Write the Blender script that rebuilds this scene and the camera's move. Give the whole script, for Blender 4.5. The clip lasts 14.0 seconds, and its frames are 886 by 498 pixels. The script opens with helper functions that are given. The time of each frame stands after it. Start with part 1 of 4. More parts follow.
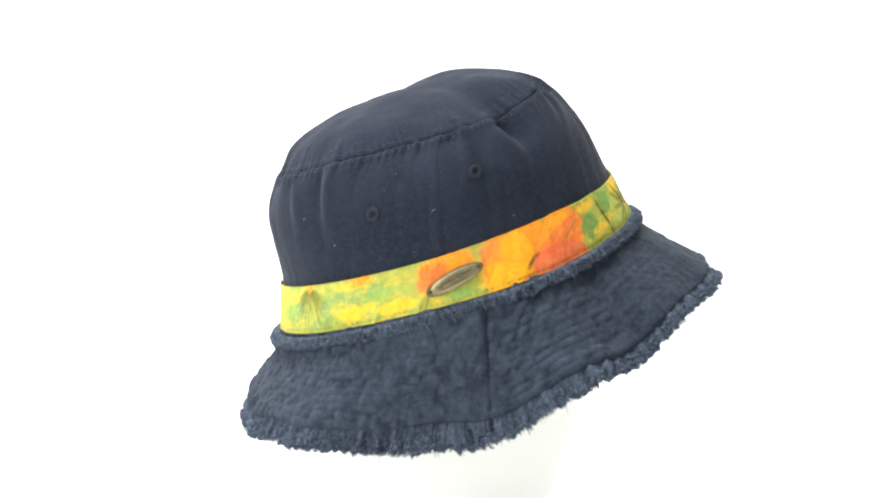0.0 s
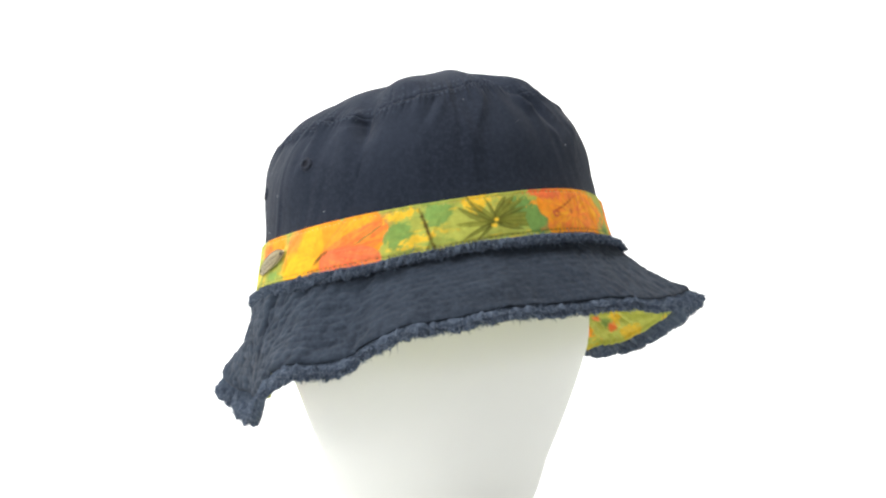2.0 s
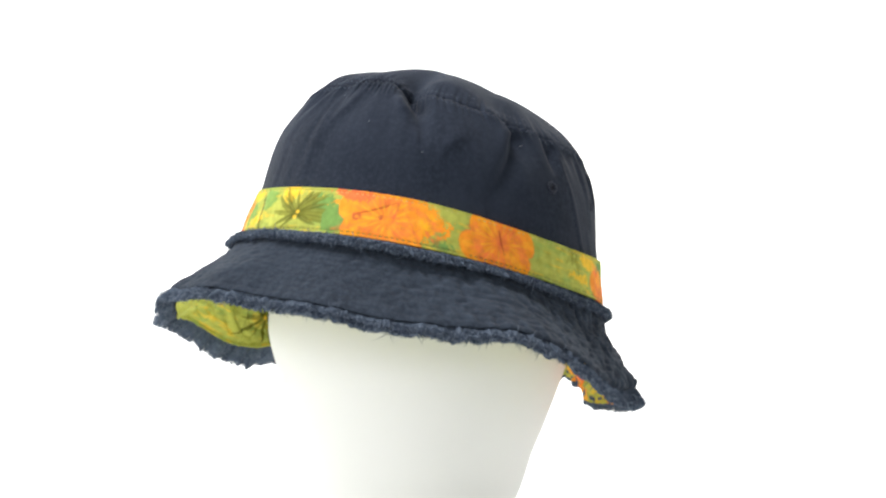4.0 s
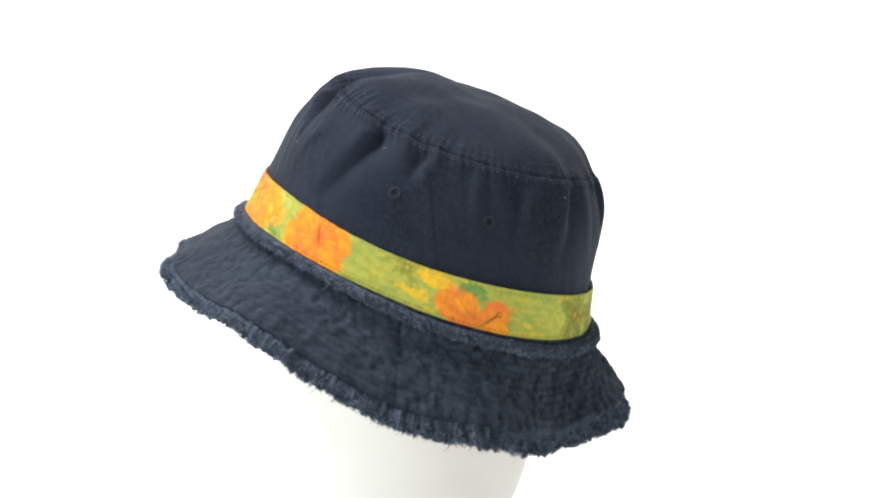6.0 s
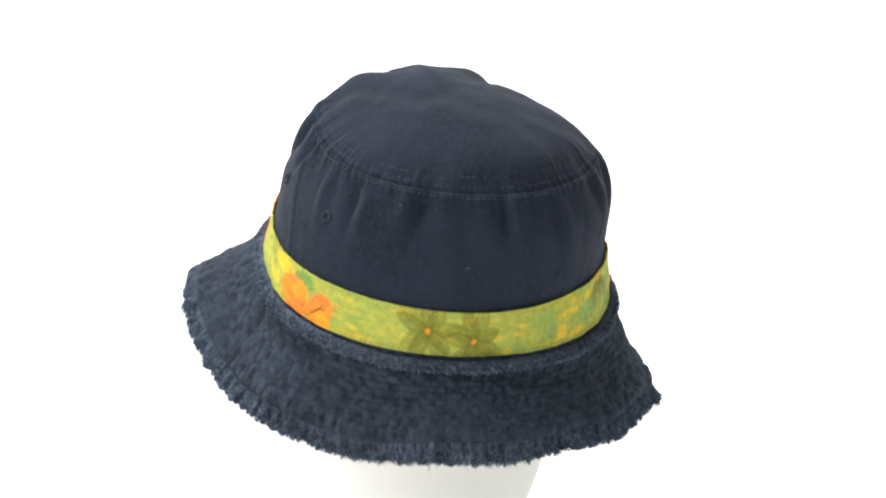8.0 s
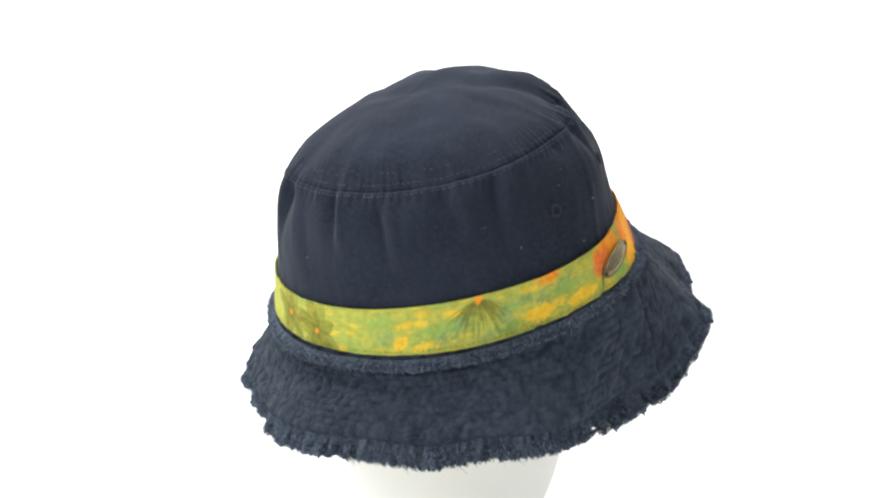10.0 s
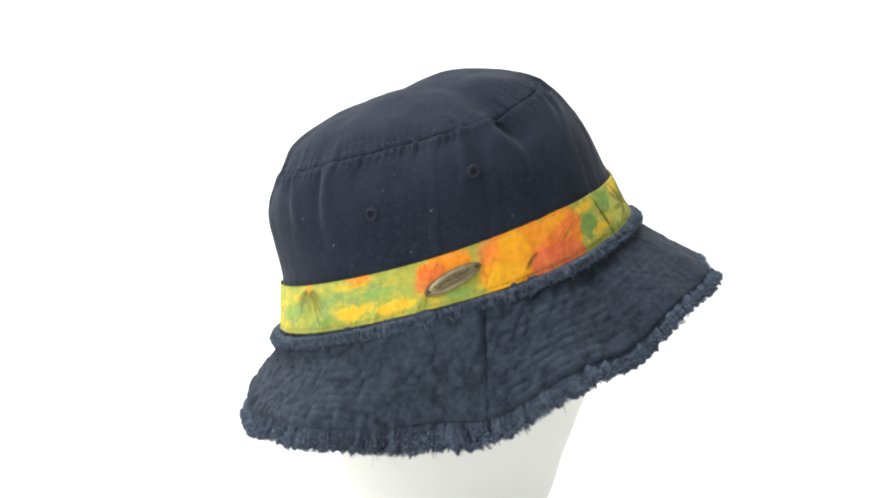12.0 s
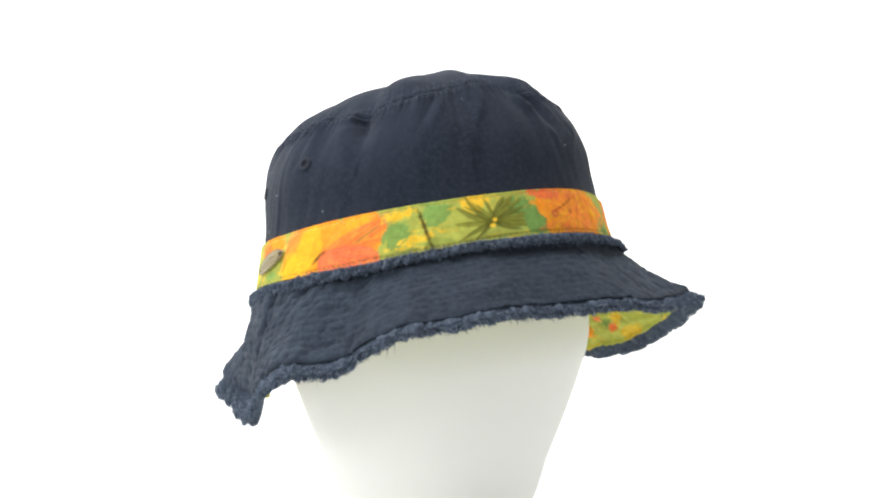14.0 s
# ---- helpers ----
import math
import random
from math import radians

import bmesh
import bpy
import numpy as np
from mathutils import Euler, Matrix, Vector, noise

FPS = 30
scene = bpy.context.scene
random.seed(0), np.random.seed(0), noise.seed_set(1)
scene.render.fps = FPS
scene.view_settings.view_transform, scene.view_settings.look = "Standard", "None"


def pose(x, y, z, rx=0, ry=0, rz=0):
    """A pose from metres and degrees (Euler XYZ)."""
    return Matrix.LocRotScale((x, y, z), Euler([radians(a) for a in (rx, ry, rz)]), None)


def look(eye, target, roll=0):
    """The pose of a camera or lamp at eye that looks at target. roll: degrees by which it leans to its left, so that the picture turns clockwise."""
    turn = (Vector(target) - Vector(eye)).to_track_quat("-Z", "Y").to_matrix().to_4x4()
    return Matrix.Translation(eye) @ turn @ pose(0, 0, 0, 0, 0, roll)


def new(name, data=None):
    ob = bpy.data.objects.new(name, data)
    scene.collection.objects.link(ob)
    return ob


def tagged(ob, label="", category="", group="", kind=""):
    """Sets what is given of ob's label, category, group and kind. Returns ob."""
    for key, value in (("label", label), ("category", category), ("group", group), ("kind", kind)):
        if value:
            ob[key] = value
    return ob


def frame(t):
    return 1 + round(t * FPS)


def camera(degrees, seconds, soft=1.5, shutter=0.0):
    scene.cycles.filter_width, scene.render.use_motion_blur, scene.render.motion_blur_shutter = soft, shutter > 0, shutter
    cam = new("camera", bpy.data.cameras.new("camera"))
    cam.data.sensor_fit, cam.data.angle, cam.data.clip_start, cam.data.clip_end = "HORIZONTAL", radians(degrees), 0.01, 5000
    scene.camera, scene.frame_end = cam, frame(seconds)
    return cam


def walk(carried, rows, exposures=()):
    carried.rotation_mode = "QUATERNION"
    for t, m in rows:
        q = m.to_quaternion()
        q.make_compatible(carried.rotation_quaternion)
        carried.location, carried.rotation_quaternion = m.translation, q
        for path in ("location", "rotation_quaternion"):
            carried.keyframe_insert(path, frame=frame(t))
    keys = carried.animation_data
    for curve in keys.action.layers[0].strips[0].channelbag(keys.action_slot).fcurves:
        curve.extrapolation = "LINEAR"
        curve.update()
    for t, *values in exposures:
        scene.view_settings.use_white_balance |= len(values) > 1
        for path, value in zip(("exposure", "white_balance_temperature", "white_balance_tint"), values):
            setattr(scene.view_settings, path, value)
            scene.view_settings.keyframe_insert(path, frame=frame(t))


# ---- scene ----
# ---- camera: stands still before the turning stand ----
EYE = Vector((0.0, -0.92, 0.45))
PITCH, YAW = radians(9.861), radians(0.22)
AHEAD = Vector((math.sin(YAW) * math.cos(PITCH), math.cos(YAW) * math.cos(PITCH), -math.sin(PITCH)))
cam = camera(30.593, 14.0, soft=2.4)
AIM = look(EYE, EYE + AHEAD, 0.199)
walk(cam, [(0.0, AIM), (14.0, AIM)], exposures=[(0.0, 0.44), (0.2, 0.07), (0.4, 0.0), (14.0, 0.0)])

SPEED = -360.0 / 11.984          # degrees a second, clockwise from above
TOP = 0.45                       # the eye's height: hat heights are counted down from it


# ---- light: a white studio with a softbox overhead and one at the left ----
world = bpy.data.worlds.new("studio")
scene.world = world
world.use_nodes = True
world.node_tree.nodes["Background"].inputs[0].default_value = (1.0, 0.99, 0.965, 1)
world.node_tree.nodes["Background"].inputs[1].default_value = 0.10


def softbox(name, eye, target, width, height, power, color=(1, 1, 1)):
    data = bpy.data.lights.new(name, "AREA")
    data.shape, data.size, data.size_y, data.energy, data.color = "RECTANGLE", width, height, power, color
    ob = new(name, data)
    ob.matrix_world = look(eye, target)
    return tagged(ob, label="large white studio softbox out of view", category="studio light", kind="structure")


softbox("softbox_overhead", (-0.35, 0.15, 1.65), (0, 0.1, 0.0), 0.7, 0.7, 29.0)
softbox("softbox_right", (1.25, -1.15, 0.80), (0, 0, 0.25), 0.6, 0.8, 5.8)
softbox("softbox_left", (-1.45, -0.85, 0.95), (0, 0, 0.25), 0.6, 0.9, 19.0)


# ---- materials ----
def material(name):
    m = bpy.data.materials.new(name)
    m.use_nodes = True
    return m, m.node_tree.nodes, m.node_tree.links, m.node_tree.nodes["Principled BSDF"]


def node(nodes, kind, **values):
    n = nodes.new(kind)
    for key, value in values.items():
        n.inputs[key.replace("_", " ")].default_value = value
    return n


def ramp(nodes, stops):
    n = nodes.new("ShaderNodeValToRGB")
    while len(n.color_ramp.elements) < len(stops):
        n.color_ramp.elements.new(0.5)
    for e, (p, c) in zip(n.color_ramp.elements, stops):
        e.position, e.color = p, (*c, 1)
    return n


def weave(nodes, links, strength, per_metre):
    """Fine cotton twill in the UV's metres, as a height."""
    uv = nodes.new("ShaderNodeUVMap")
    uv.uv_map = "metres"
    turned = nodes.new("ShaderNodeMapping")
    turned.inputs["Rotation"].default_value = (0, 0, 0.9)
    links.new(uv.outputs[0], turned.inputs[0])
    wave = node(nodes, "ShaderNodeTexWave", Scale=per_metre, Distortion=1.2, Detail=2.0, Detail_Scale=2.0)
    links.new(turned.outputs[0], wave.inputs["Vector"])
    return wave


def washed_cotton(name, dark, light, wear, bump=0.25, rubbed=False):
    """Garment-washed twill: faded at two scales, with slubs along the thread and a twill relief."""
    m, nodes, links, out = material(name)
    geo = nodes.new("ShaderNodeTexCoord")
    big = node(nodes, "ShaderNodeTexNoise", Scale=22.0, Detail=4.0, Roughness=0.6)
    fine = node(nodes, "ShaderNodeTexNoise", Scale=420.0, Detail=3.0, Roughness=0.7)
    links.new(geo.outputs["Object"], big.inputs["Vector"])
    links.new(geo.outputs["Object"], fine.inputs["Vector"])
    fade = ramp(nodes, [(0.3, dark), (0.72, light)])
    links.new(big.outputs["Fac"], fade.inputs[0])
    grain = ramp(nodes, [(0.42, (0, 0, 0)), (0.75, (1, 1, 1))])
    links.new(fine.outputs["Fac"], grain.inputs[0])
    mix = nodes.new("ShaderNodeMix")
    mix.data_type = "RGBA"
    if rubbed:
        # raised puckers have lost dye in the wash
        rub = nodes.new("ShaderNodeVertexColor")
        rub.layer_name = "print"
        both = nodes.new("ShaderNodeMix")
        both.inputs[0].default_value = 0.6
        links.new(grain.outputs[0], both.inputs[2])
        links.new(rub.outputs[0], both.inputs[3])
        links.new(both.outputs[0], mix.inputs[0])
    else:
        links.new(grain.outputs[0], mix.inputs[0])
    links.new(fade.outputs[0], mix.inputs[6])
    mix.inputs[7].default_value = (*wear, 1)
    links.new(mix.outputs[2], out.inputs["Base Color"])
    out.inputs["Roughness"].default_value = 0.92
    out.inputs["Specular IOR Level"].default_value = 0.12
    out.inputs["Sheen Weight"].default_value = 0.05
    out.inputs["Sheen Roughness"].default_value = 0.5
    twill = weave(nodes, links, 1, 700.0)
    rel = nodes.new("ShaderNodeMath")
    rel.operation = "ADD"
    links.new(twill.outputs["Fac"], rel.inputs[0])
    links.new(fine.outputs["Fac"], rel.inputs[1])
    b = node(nodes, "ShaderNodeBump", Strength=bump, Distance=0.0005)
    links.new(rel.outputs[0], b.inputs["Height"])
    links.new(b.outputs[0], out.inputs["Normal"])
    return m


def frayed_cotton():
    """Loose thread ends: every tuft faded by its own amount."""
    m, nodes, links, out = material("navy_loose_threads")
    geo = nodes.new("ShaderNodeNewGeometry")
    r = ramp(nodes, [(0.0, (0.034, 0.046, 0.070)), (0.5, (0.092, 0.118, 0.165)), (1.0, (0.200, 0.240, 0.300))])
    links.new(geo.outputs["Random Per Island"], r.inputs[0])
    links.new(r.outputs[0], out.inputs["Base Color"])
    out.inputs["Roughness"].default_value = 0.95
    out.inputs["Specular IOR Level"].default_value = 0.1
    return m


def printed_cotton(name):
    """Printed cotton: the dye lies in the cloth's own colour layer; weave and slight mottling on top."""
    m, nodes, links, out = material(name)
    dye = nodes.new("ShaderNodeVertexColor")
    dye.layer_name = "print"
    geo = nodes.new("ShaderNodeTexCoord")
    fine = node(nodes, "ShaderNodeTexNoise", Scale=300.0, Detail=3.0)
    links.new(geo.outputs["Object"], fine.inputs["Vector"])
    hsv = nodes.new("ShaderNodeHueSaturation")
    span = nodes.new("ShaderNodeMapRange")
    span.inputs["From Min"].default_value, span.inputs["From Max"].default_value = 0.3, 0.7
    span.inputs["To Min"].default_value, span.inputs["To Max"].default_value = 0.93, 1.18
    links.new(fine.outputs["Fac"], span.inputs[0])
    links.new(span.outputs[0], hsv.inputs["Value"])
    links.new(dye.outputs[0], hsv.inputs["Color"])
    links.new(hsv.outputs[0], out.inputs["Base Color"])
    out.inputs["Roughness"].default_value = 0.85
    out.inputs["Specular IOR Level"].default_value = 0.2
    twill = weave(nodes, links, 1, 800.0)
    b = node(nodes, "ShaderNodeBump", Strength=0.15, Distance=0.0004)
    links.new(twill.outputs["Fac"], b.inputs["Height"])
    links.new(b.outputs[0], out.inputs["Normal"])
    return m


def plain(name, color, rough, metal=0.0, mottle=0.1, scale=60.0, bump=0.05):
    m, nodes, links, out = material(name)
    geo = nodes.new("ShaderNodeTexCoord")
    n = node(nodes, "ShaderNodeTexNoise", Scale=scale, Detail=4.0)
    links.new(geo.outputs["Object"], n.inputs["Vector"])
    r = ramp(nodes, [(0.3, [c * (1 - mottle) for c in color]), (0.7, [min(1, c * (1 + mottle)) for c in color])])
    links.new(n.outputs["Fac"], r.inputs[0])
    links.new(r.outputs[0], out.inputs["Base Color"])
    out.inputs["Roughness"].default_value, out.inputs["Metallic"].default_value = rough, metal
    b = node(nodes, "ShaderNodeBump", Strength=bump, Distance=0.0004)
    links.new(n.outputs["Fac"], b.inputs["Height"])
    links.new(b.outputs[0], out.inputs["Normal"])
    return m


NAVY = washed_cotton("navy_washed_twill", (0.0118, 0.0164, 0.0274), (0.0222, 0.0288, 0.0450), (0.0250, 0.0326, 0.0500), 0.15)
NAVY_BRIM = washed_cotton("navy_quilted_twill", (0.0145, 0.0200, 0.0305), (0.023, 0.031, 0.046), (0.062, 0.081, 0.111), 0.22, True)
NAVY_FRAY = washed_cotton("navy_frayed_thread", (0.042, 0.056, 0.081), (0.068, 0.089, 0.125), (0.112, 0.141, 0.187), 0.4)
LOOSE = frayed_cotton()
NAVY_THREAD = plain("navy_sewing_thread", (0.026, 0.035, 0.056), 0.8, mottle=0.25, scale=300)
SEAM_THREAD = plain("faded_sewing_thread", (0.050, 0.065, 0.094), 0.8, mottle=0.35, scale=400)
EYELET = plain("navy_eyelet_thread", (0.013, 0.018, 0.032), 0.85, mottle=0.3, scale=500)
DARK_HOLE = plain("eyelet_shade", (0.008, 0.010, 0.018), 0.95)
PRINT = printed_cotton("floral_print_cotton")
LINT = plain("pale_lint", (0.33, 0.35, 0.38), 0.9)
DARK_THREAD = plain("dark_olive_sewing_thread", (0.210, 0.185, 0.055), 0.8, mottle=0.25, scale=300)
OLIVE_THREAD = plain("olive_sewing_thread", (0.56, 0.50, 0.14), 0.75, mottle=0.25, scale=300)
BRASS = plain("antique_brass", (0.370, 0.310, 0.175), 0.45, 1.0, 0.25, 140, 0.2)
ENGRAVED = plain("engraved_brass", (0.040, 0.033, 0.020), 0.8, 0.0)
FORM = plain("matt_white_head_form", (0.675, 0.685, 0.650), 0.7, mottle=0.012, scale=9, bump=0.02)


def studio_white():
    """White paper with a glow added so that the background stays pure white."""
    m, nodes, links, out = material("white_glowing_paper")
    out.inputs["Base Color"].default_value = (0.85, 0.85, 0.84, 1)
    out.inputs["Roughness"].default_value = 0.9
    n = node(nodes, "ShaderNodeTexNoise", Scale=1.3, Detail=2.0)
    geo = nodes.new("ShaderNodeTexCoord")
    links.new(geo.outputs["Object"], n.inputs["Vector"])
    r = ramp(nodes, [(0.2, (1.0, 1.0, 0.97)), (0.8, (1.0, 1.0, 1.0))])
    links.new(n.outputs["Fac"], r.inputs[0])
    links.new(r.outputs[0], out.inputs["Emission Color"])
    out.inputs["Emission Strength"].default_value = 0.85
    return m


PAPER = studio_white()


def glowing_sheet():
    """Matt white acrylic with a faint glow added to keep it white, like the paper behind it."""
    m, nodes, links, out = material("matt_white_glowing_acrylic")
    out.inputs["Base Color"].default_value = (0.86, 0.86, 0.85, 1)
    out.inputs["Roughness"].default_value = 0.6
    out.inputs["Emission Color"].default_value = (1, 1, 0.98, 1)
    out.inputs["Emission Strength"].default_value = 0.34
    return m


SHEET = glowing_sheet()


# ---- mesh helpers ----
def link_mesh(name, verts, faces, mat, parent=None, label="", uv=None, dye=None, smooth=True):
    me = bpy.data.meshes.new(name)
    me.from_pydata([tuple(v) for v in np.asarray(verts, dtype=float)], [], [tuple(f) for f in faces])
    me.materials.append(mat)
    if smooth:
        me.polygons.foreach_set("use_smooth", [True] * len(me.polygons))
    if uv is not None:
        layer = me.uv_layers.new(name="metres")
        index = np.zeros(len(me.loops), dtype=np.int32)
        me.loops.foreach_get("vertex_index", index)
        layer.data.foreach_set("uv", np.asarray(uv, dtype=np.float32)[index].ravel())
    if dye is not None:
        layer = me.color_attributes.new("print", "FLOAT_COLOR", "POINT")
        layer.data.foreach_set("color", np.concatenate([dye, np.ones((len(dye), 1))], 1).astype(np.float32).ravel())
    me.update()
    ob = new(name, me)
    if parent:
        ob.parent = parent
    if label:
        tagged(ob, label=label)
    return ob


def part(name, bm, mat, parent, label=""):
    me = bpy.data.meshes.new(name)
    bm.to_mesh(me)
    bm.free()
    me.materials.append(mat)
    me.polygons.foreach_set("use_smooth", [True] * len(me.polygons))
    ob = new(name, me)
    ob.parent = parent
    if label:
        tagged(ob, label=label)
    return ob


def sheet_faces(nu, nv, closed=True):
    """Quads of a grid whose vertex (i, j) has the number i * nv + j; u runs round."""
    i, j = np.meshgrid(np.arange(nu if closed else nu - 1), np.arange(nv - 1), indexing="ij")
    k = (i + 1) % nu
    return np.stack([i * nv + j, k * nv + j, k * nv + j + 1, i * nv + j + 1], -1).reshape(-1, 4)


def sheet(name, grid, mat, parent, label="", dye=None, back=None):
    """A closed cloth ring of points grid[u, v]; back: metres of thickness."""
    nu, nv = grid.shape[:2]
    uv = np.stack(np.meshgrid(np.linspace(0, 0.62, nu), np.linspace(0, 0.08, nv), indexing="ij"), -1).reshape(-1, 2)
    faces = sheet_faces(nu, nv)
    verts = grid.reshape(-1, 3)
    if back:
        inner = (grid - normals(grid) * back).reshape(-1, 3)
        n = len(verts)
        edge = []
        for j in (0, nv - 1):
            a = np.arange(nu) * nv + j
            b = (np.arange(nu) + 1) % nu * nv + j
            q = np.stack([a, a + n, b + n, b], -1)
            edge.append(q if j == 0 else q[:, ::-1])
        faces = np.concatenate([faces, faces[:, ::-1] + n] + edge)
        verts, uv = np.concatenate([verts, inner]), np.concatenate([uv, uv])
        dye = None if dye is None else np.concatenate([dye, dye])
    return link_mesh(name, verts, faces, mat, parent, label, uv, dye)


def normals(grid):
    du = np.roll(grid, -1, 0) - np.roll(grid, 1, 0)
    dv = np.gradient(grid, axis=1)
    n = np.cross(du, dv)
    return n / np.maximum(np.linalg.norm(n, axis=-1, keepdims=True), 1e-12)


def smooth(a, b, x):
    x = np.clip((x - a) / (b - a), 0, 1)
    return x * x * (3 - 2 * x)


def lattice(seed):
    return np.random.RandomState(seed).rand(64, 64)


def grain(x, y, seed, wrap=None):
    """Smooth noise in [-1, 1] over a lattice of unit cells; wrap: cells after which x repeats."""
    table = lattice(seed)
    x0, y0 = np.floor(x).astype(int), np.floor(y).astype(int)
    fx, fy = x - x0, y - y0
    fx, fy = fx * fx * (3 - 2 * fx), fy * fy * (3 - 2 * fy)
    xa, xb = (x0, x0 + 1) if wrap is None else (x0 % wrap, (x0 + 1) % wrap)
    def at(i, j):
        return table[(i + (i // 64) * 17) % 64, (j + (i // 64) * 29) % 64]
    top = at(xa, y0) * (1 - fx) + at(xb, y0) * fx
    low = at(xa, y0 + 1) * (1 - fx) + at(xb, y0 + 1) * fx
    return 2 * (top * (1 - fy) + low * fy) - 1


def turn_gap(a, b):
    """Angle from b to a in degrees, in [-180, 180)."""
    return (a - b + 180) % 360 - 180


# ---- the hat's lines: radius and height round the crown, in harmonics of the angle ----
CENTRE = np.array((0.0080, -0.0037))
BAND_LOW = ([0.1002, 0.0025, -0.0013, -0.0027, -0.0005, 0.0002, 0.0, 0.0007, 0.0009], [-0.171, 0.0339, -0.0026, 0.0016, 0.0012, -0.0001, 0.0005, 0.0003, -0.0001])
BAND_HIGH = ([0.0946, -0.0044, -0.0003, -0.0023, -0.0013, 0.0009, 0.0004, 0.0003, -0.0003], [-0.1468, 0.0326, -0.0037, 0.0009, 0.0009, -0.0001, 0.0004, -0.0002, 0.0003])
SEAM = ([0.0750, -0.0236, 0.0007, -0.0010, -0.0005, -0.0010, -0.0007, -0.0023, -0.0006],
        [-0.0874, 0.0274, -0.0034, -0.0009, 0.0013, 0.0003, -0.0001, -0.0001, -0.0005])
BULGE = (0.0059, 0.0010, -0.0006, 0.0005, 0.0011)
# after the harmonics: the sharp wave of the rim beside the badge, in bumps 10 degrees apart from -130 on
RIM = ([0.1355, 0.0171, -0.004, 0.0023, 0.0013, -0.0029, -0.0048, -0.0049, -0.0033, -0.0057, 0.0037, 0.0014, 0.0032, 0.0041, 0.0022, 0.0027, -0.0019, -0.0134, -0.0123, -0.0079, 0.0121, 0.0078, 0.0092, -0.0189, -0.0071, -0.0083, 0.0114],
       [-0.2112, 0.0459, -0.0114, 0.0103, 0.0034, 0.004, -0.0103, -0.0153, -0.0135, -0.0143, 0.0099, 0.0063, 0.0088, 0.0064, -0.0007, -0.0209, -0.0324, -0.041, -0.0177, 0.0115, 0.023, 0.0172, -0.0044, -0.047, -0.0262, -0.0221, 0.0032])


def series(c, angle):
    """Seven harmonics at most, then bumps."""
    n = min(len(c), 15)
    total = c[0] + sum(c[2 * k - 1] * np.cos(k * angle) + c[2 * k] * np.sin(k * angle) for k in range(1, n // 2 + 1))
    for k, height in enumerate(c[15:]):
        total = total + height * np.exp(-(turn_gap(np.degrees(angle), 10 * k - 130) / 11) ** 2)
    return total


def ring(line, angle):
    """The points of a line at the angles given, in radians."""
    r, z = series(line[0], angle), series(line[1], angle)
    if line is BAND_LOW:
        r = r - 0.0030 * np.exp(-(turn_gap(np.degrees(angle), 74) / 30) ** 2) - 0.0014 * np.exp(-(turn_gap(np.degrees(angle), 18) / 26) ** 2)
    return np.stack([CENTRE[0] + r * np.cos(angle), CENTRE[1] + r * np.sin(angle), TOP + z], -1)


def out_from_axis(angle):
    return np.stack([np.cos(angle), np.sin(angle), np.zeros_like(angle)], -1)


AXIS = np.array((-0.31, 0.03, 0.95))       # the crown's own upward direction: the hat sits tipped back


def crown_point(angle, s):
    """Crown wall: s from 0 at the band's lower edge over 0.3 at its upper edge to 1 at the seam."""
    low, high, seam = ring(BAND_LOW, angle), ring(BAND_HIGH, angle), ring(SEAM, angle)
    s = s[..., None]
    wall = np.clip((s - 0.3) / 0.7, 0, 1)
    p = np.where(s < 0.3, low + (high - low) * s / 0.3, high + (seam - high) * wall)
    bulge = np.sin(np.pi * wall ** 1.33) * series(BULGE, angle)[..., None]
    return p + out_from_axis(angle) * (bulge + fuller(angle)[..., None] * smooth(0.0, 0.85, wall))


def fuller(angle):
    """Where the crown's shoulder stands out fuller or hangs slacker, in metres."""
    deg = np.degrees(angle)
    return (0.0023 * np.exp(-(turn_gap(deg, -162) / 40) ** 4) + 0.0036 * np.exp(-(turn_gap(deg, -90) / 13) ** 2)
            - 0.0020 * np.exp(-(turn_gap(deg, 42) / 30) ** 2) - 0.0008 * np.exp(-(turn_gap(deg, -15) / 22) ** 2) - 0.0018 * np.exp(-(turn_gap(deg, -119) / 16) ** 2))


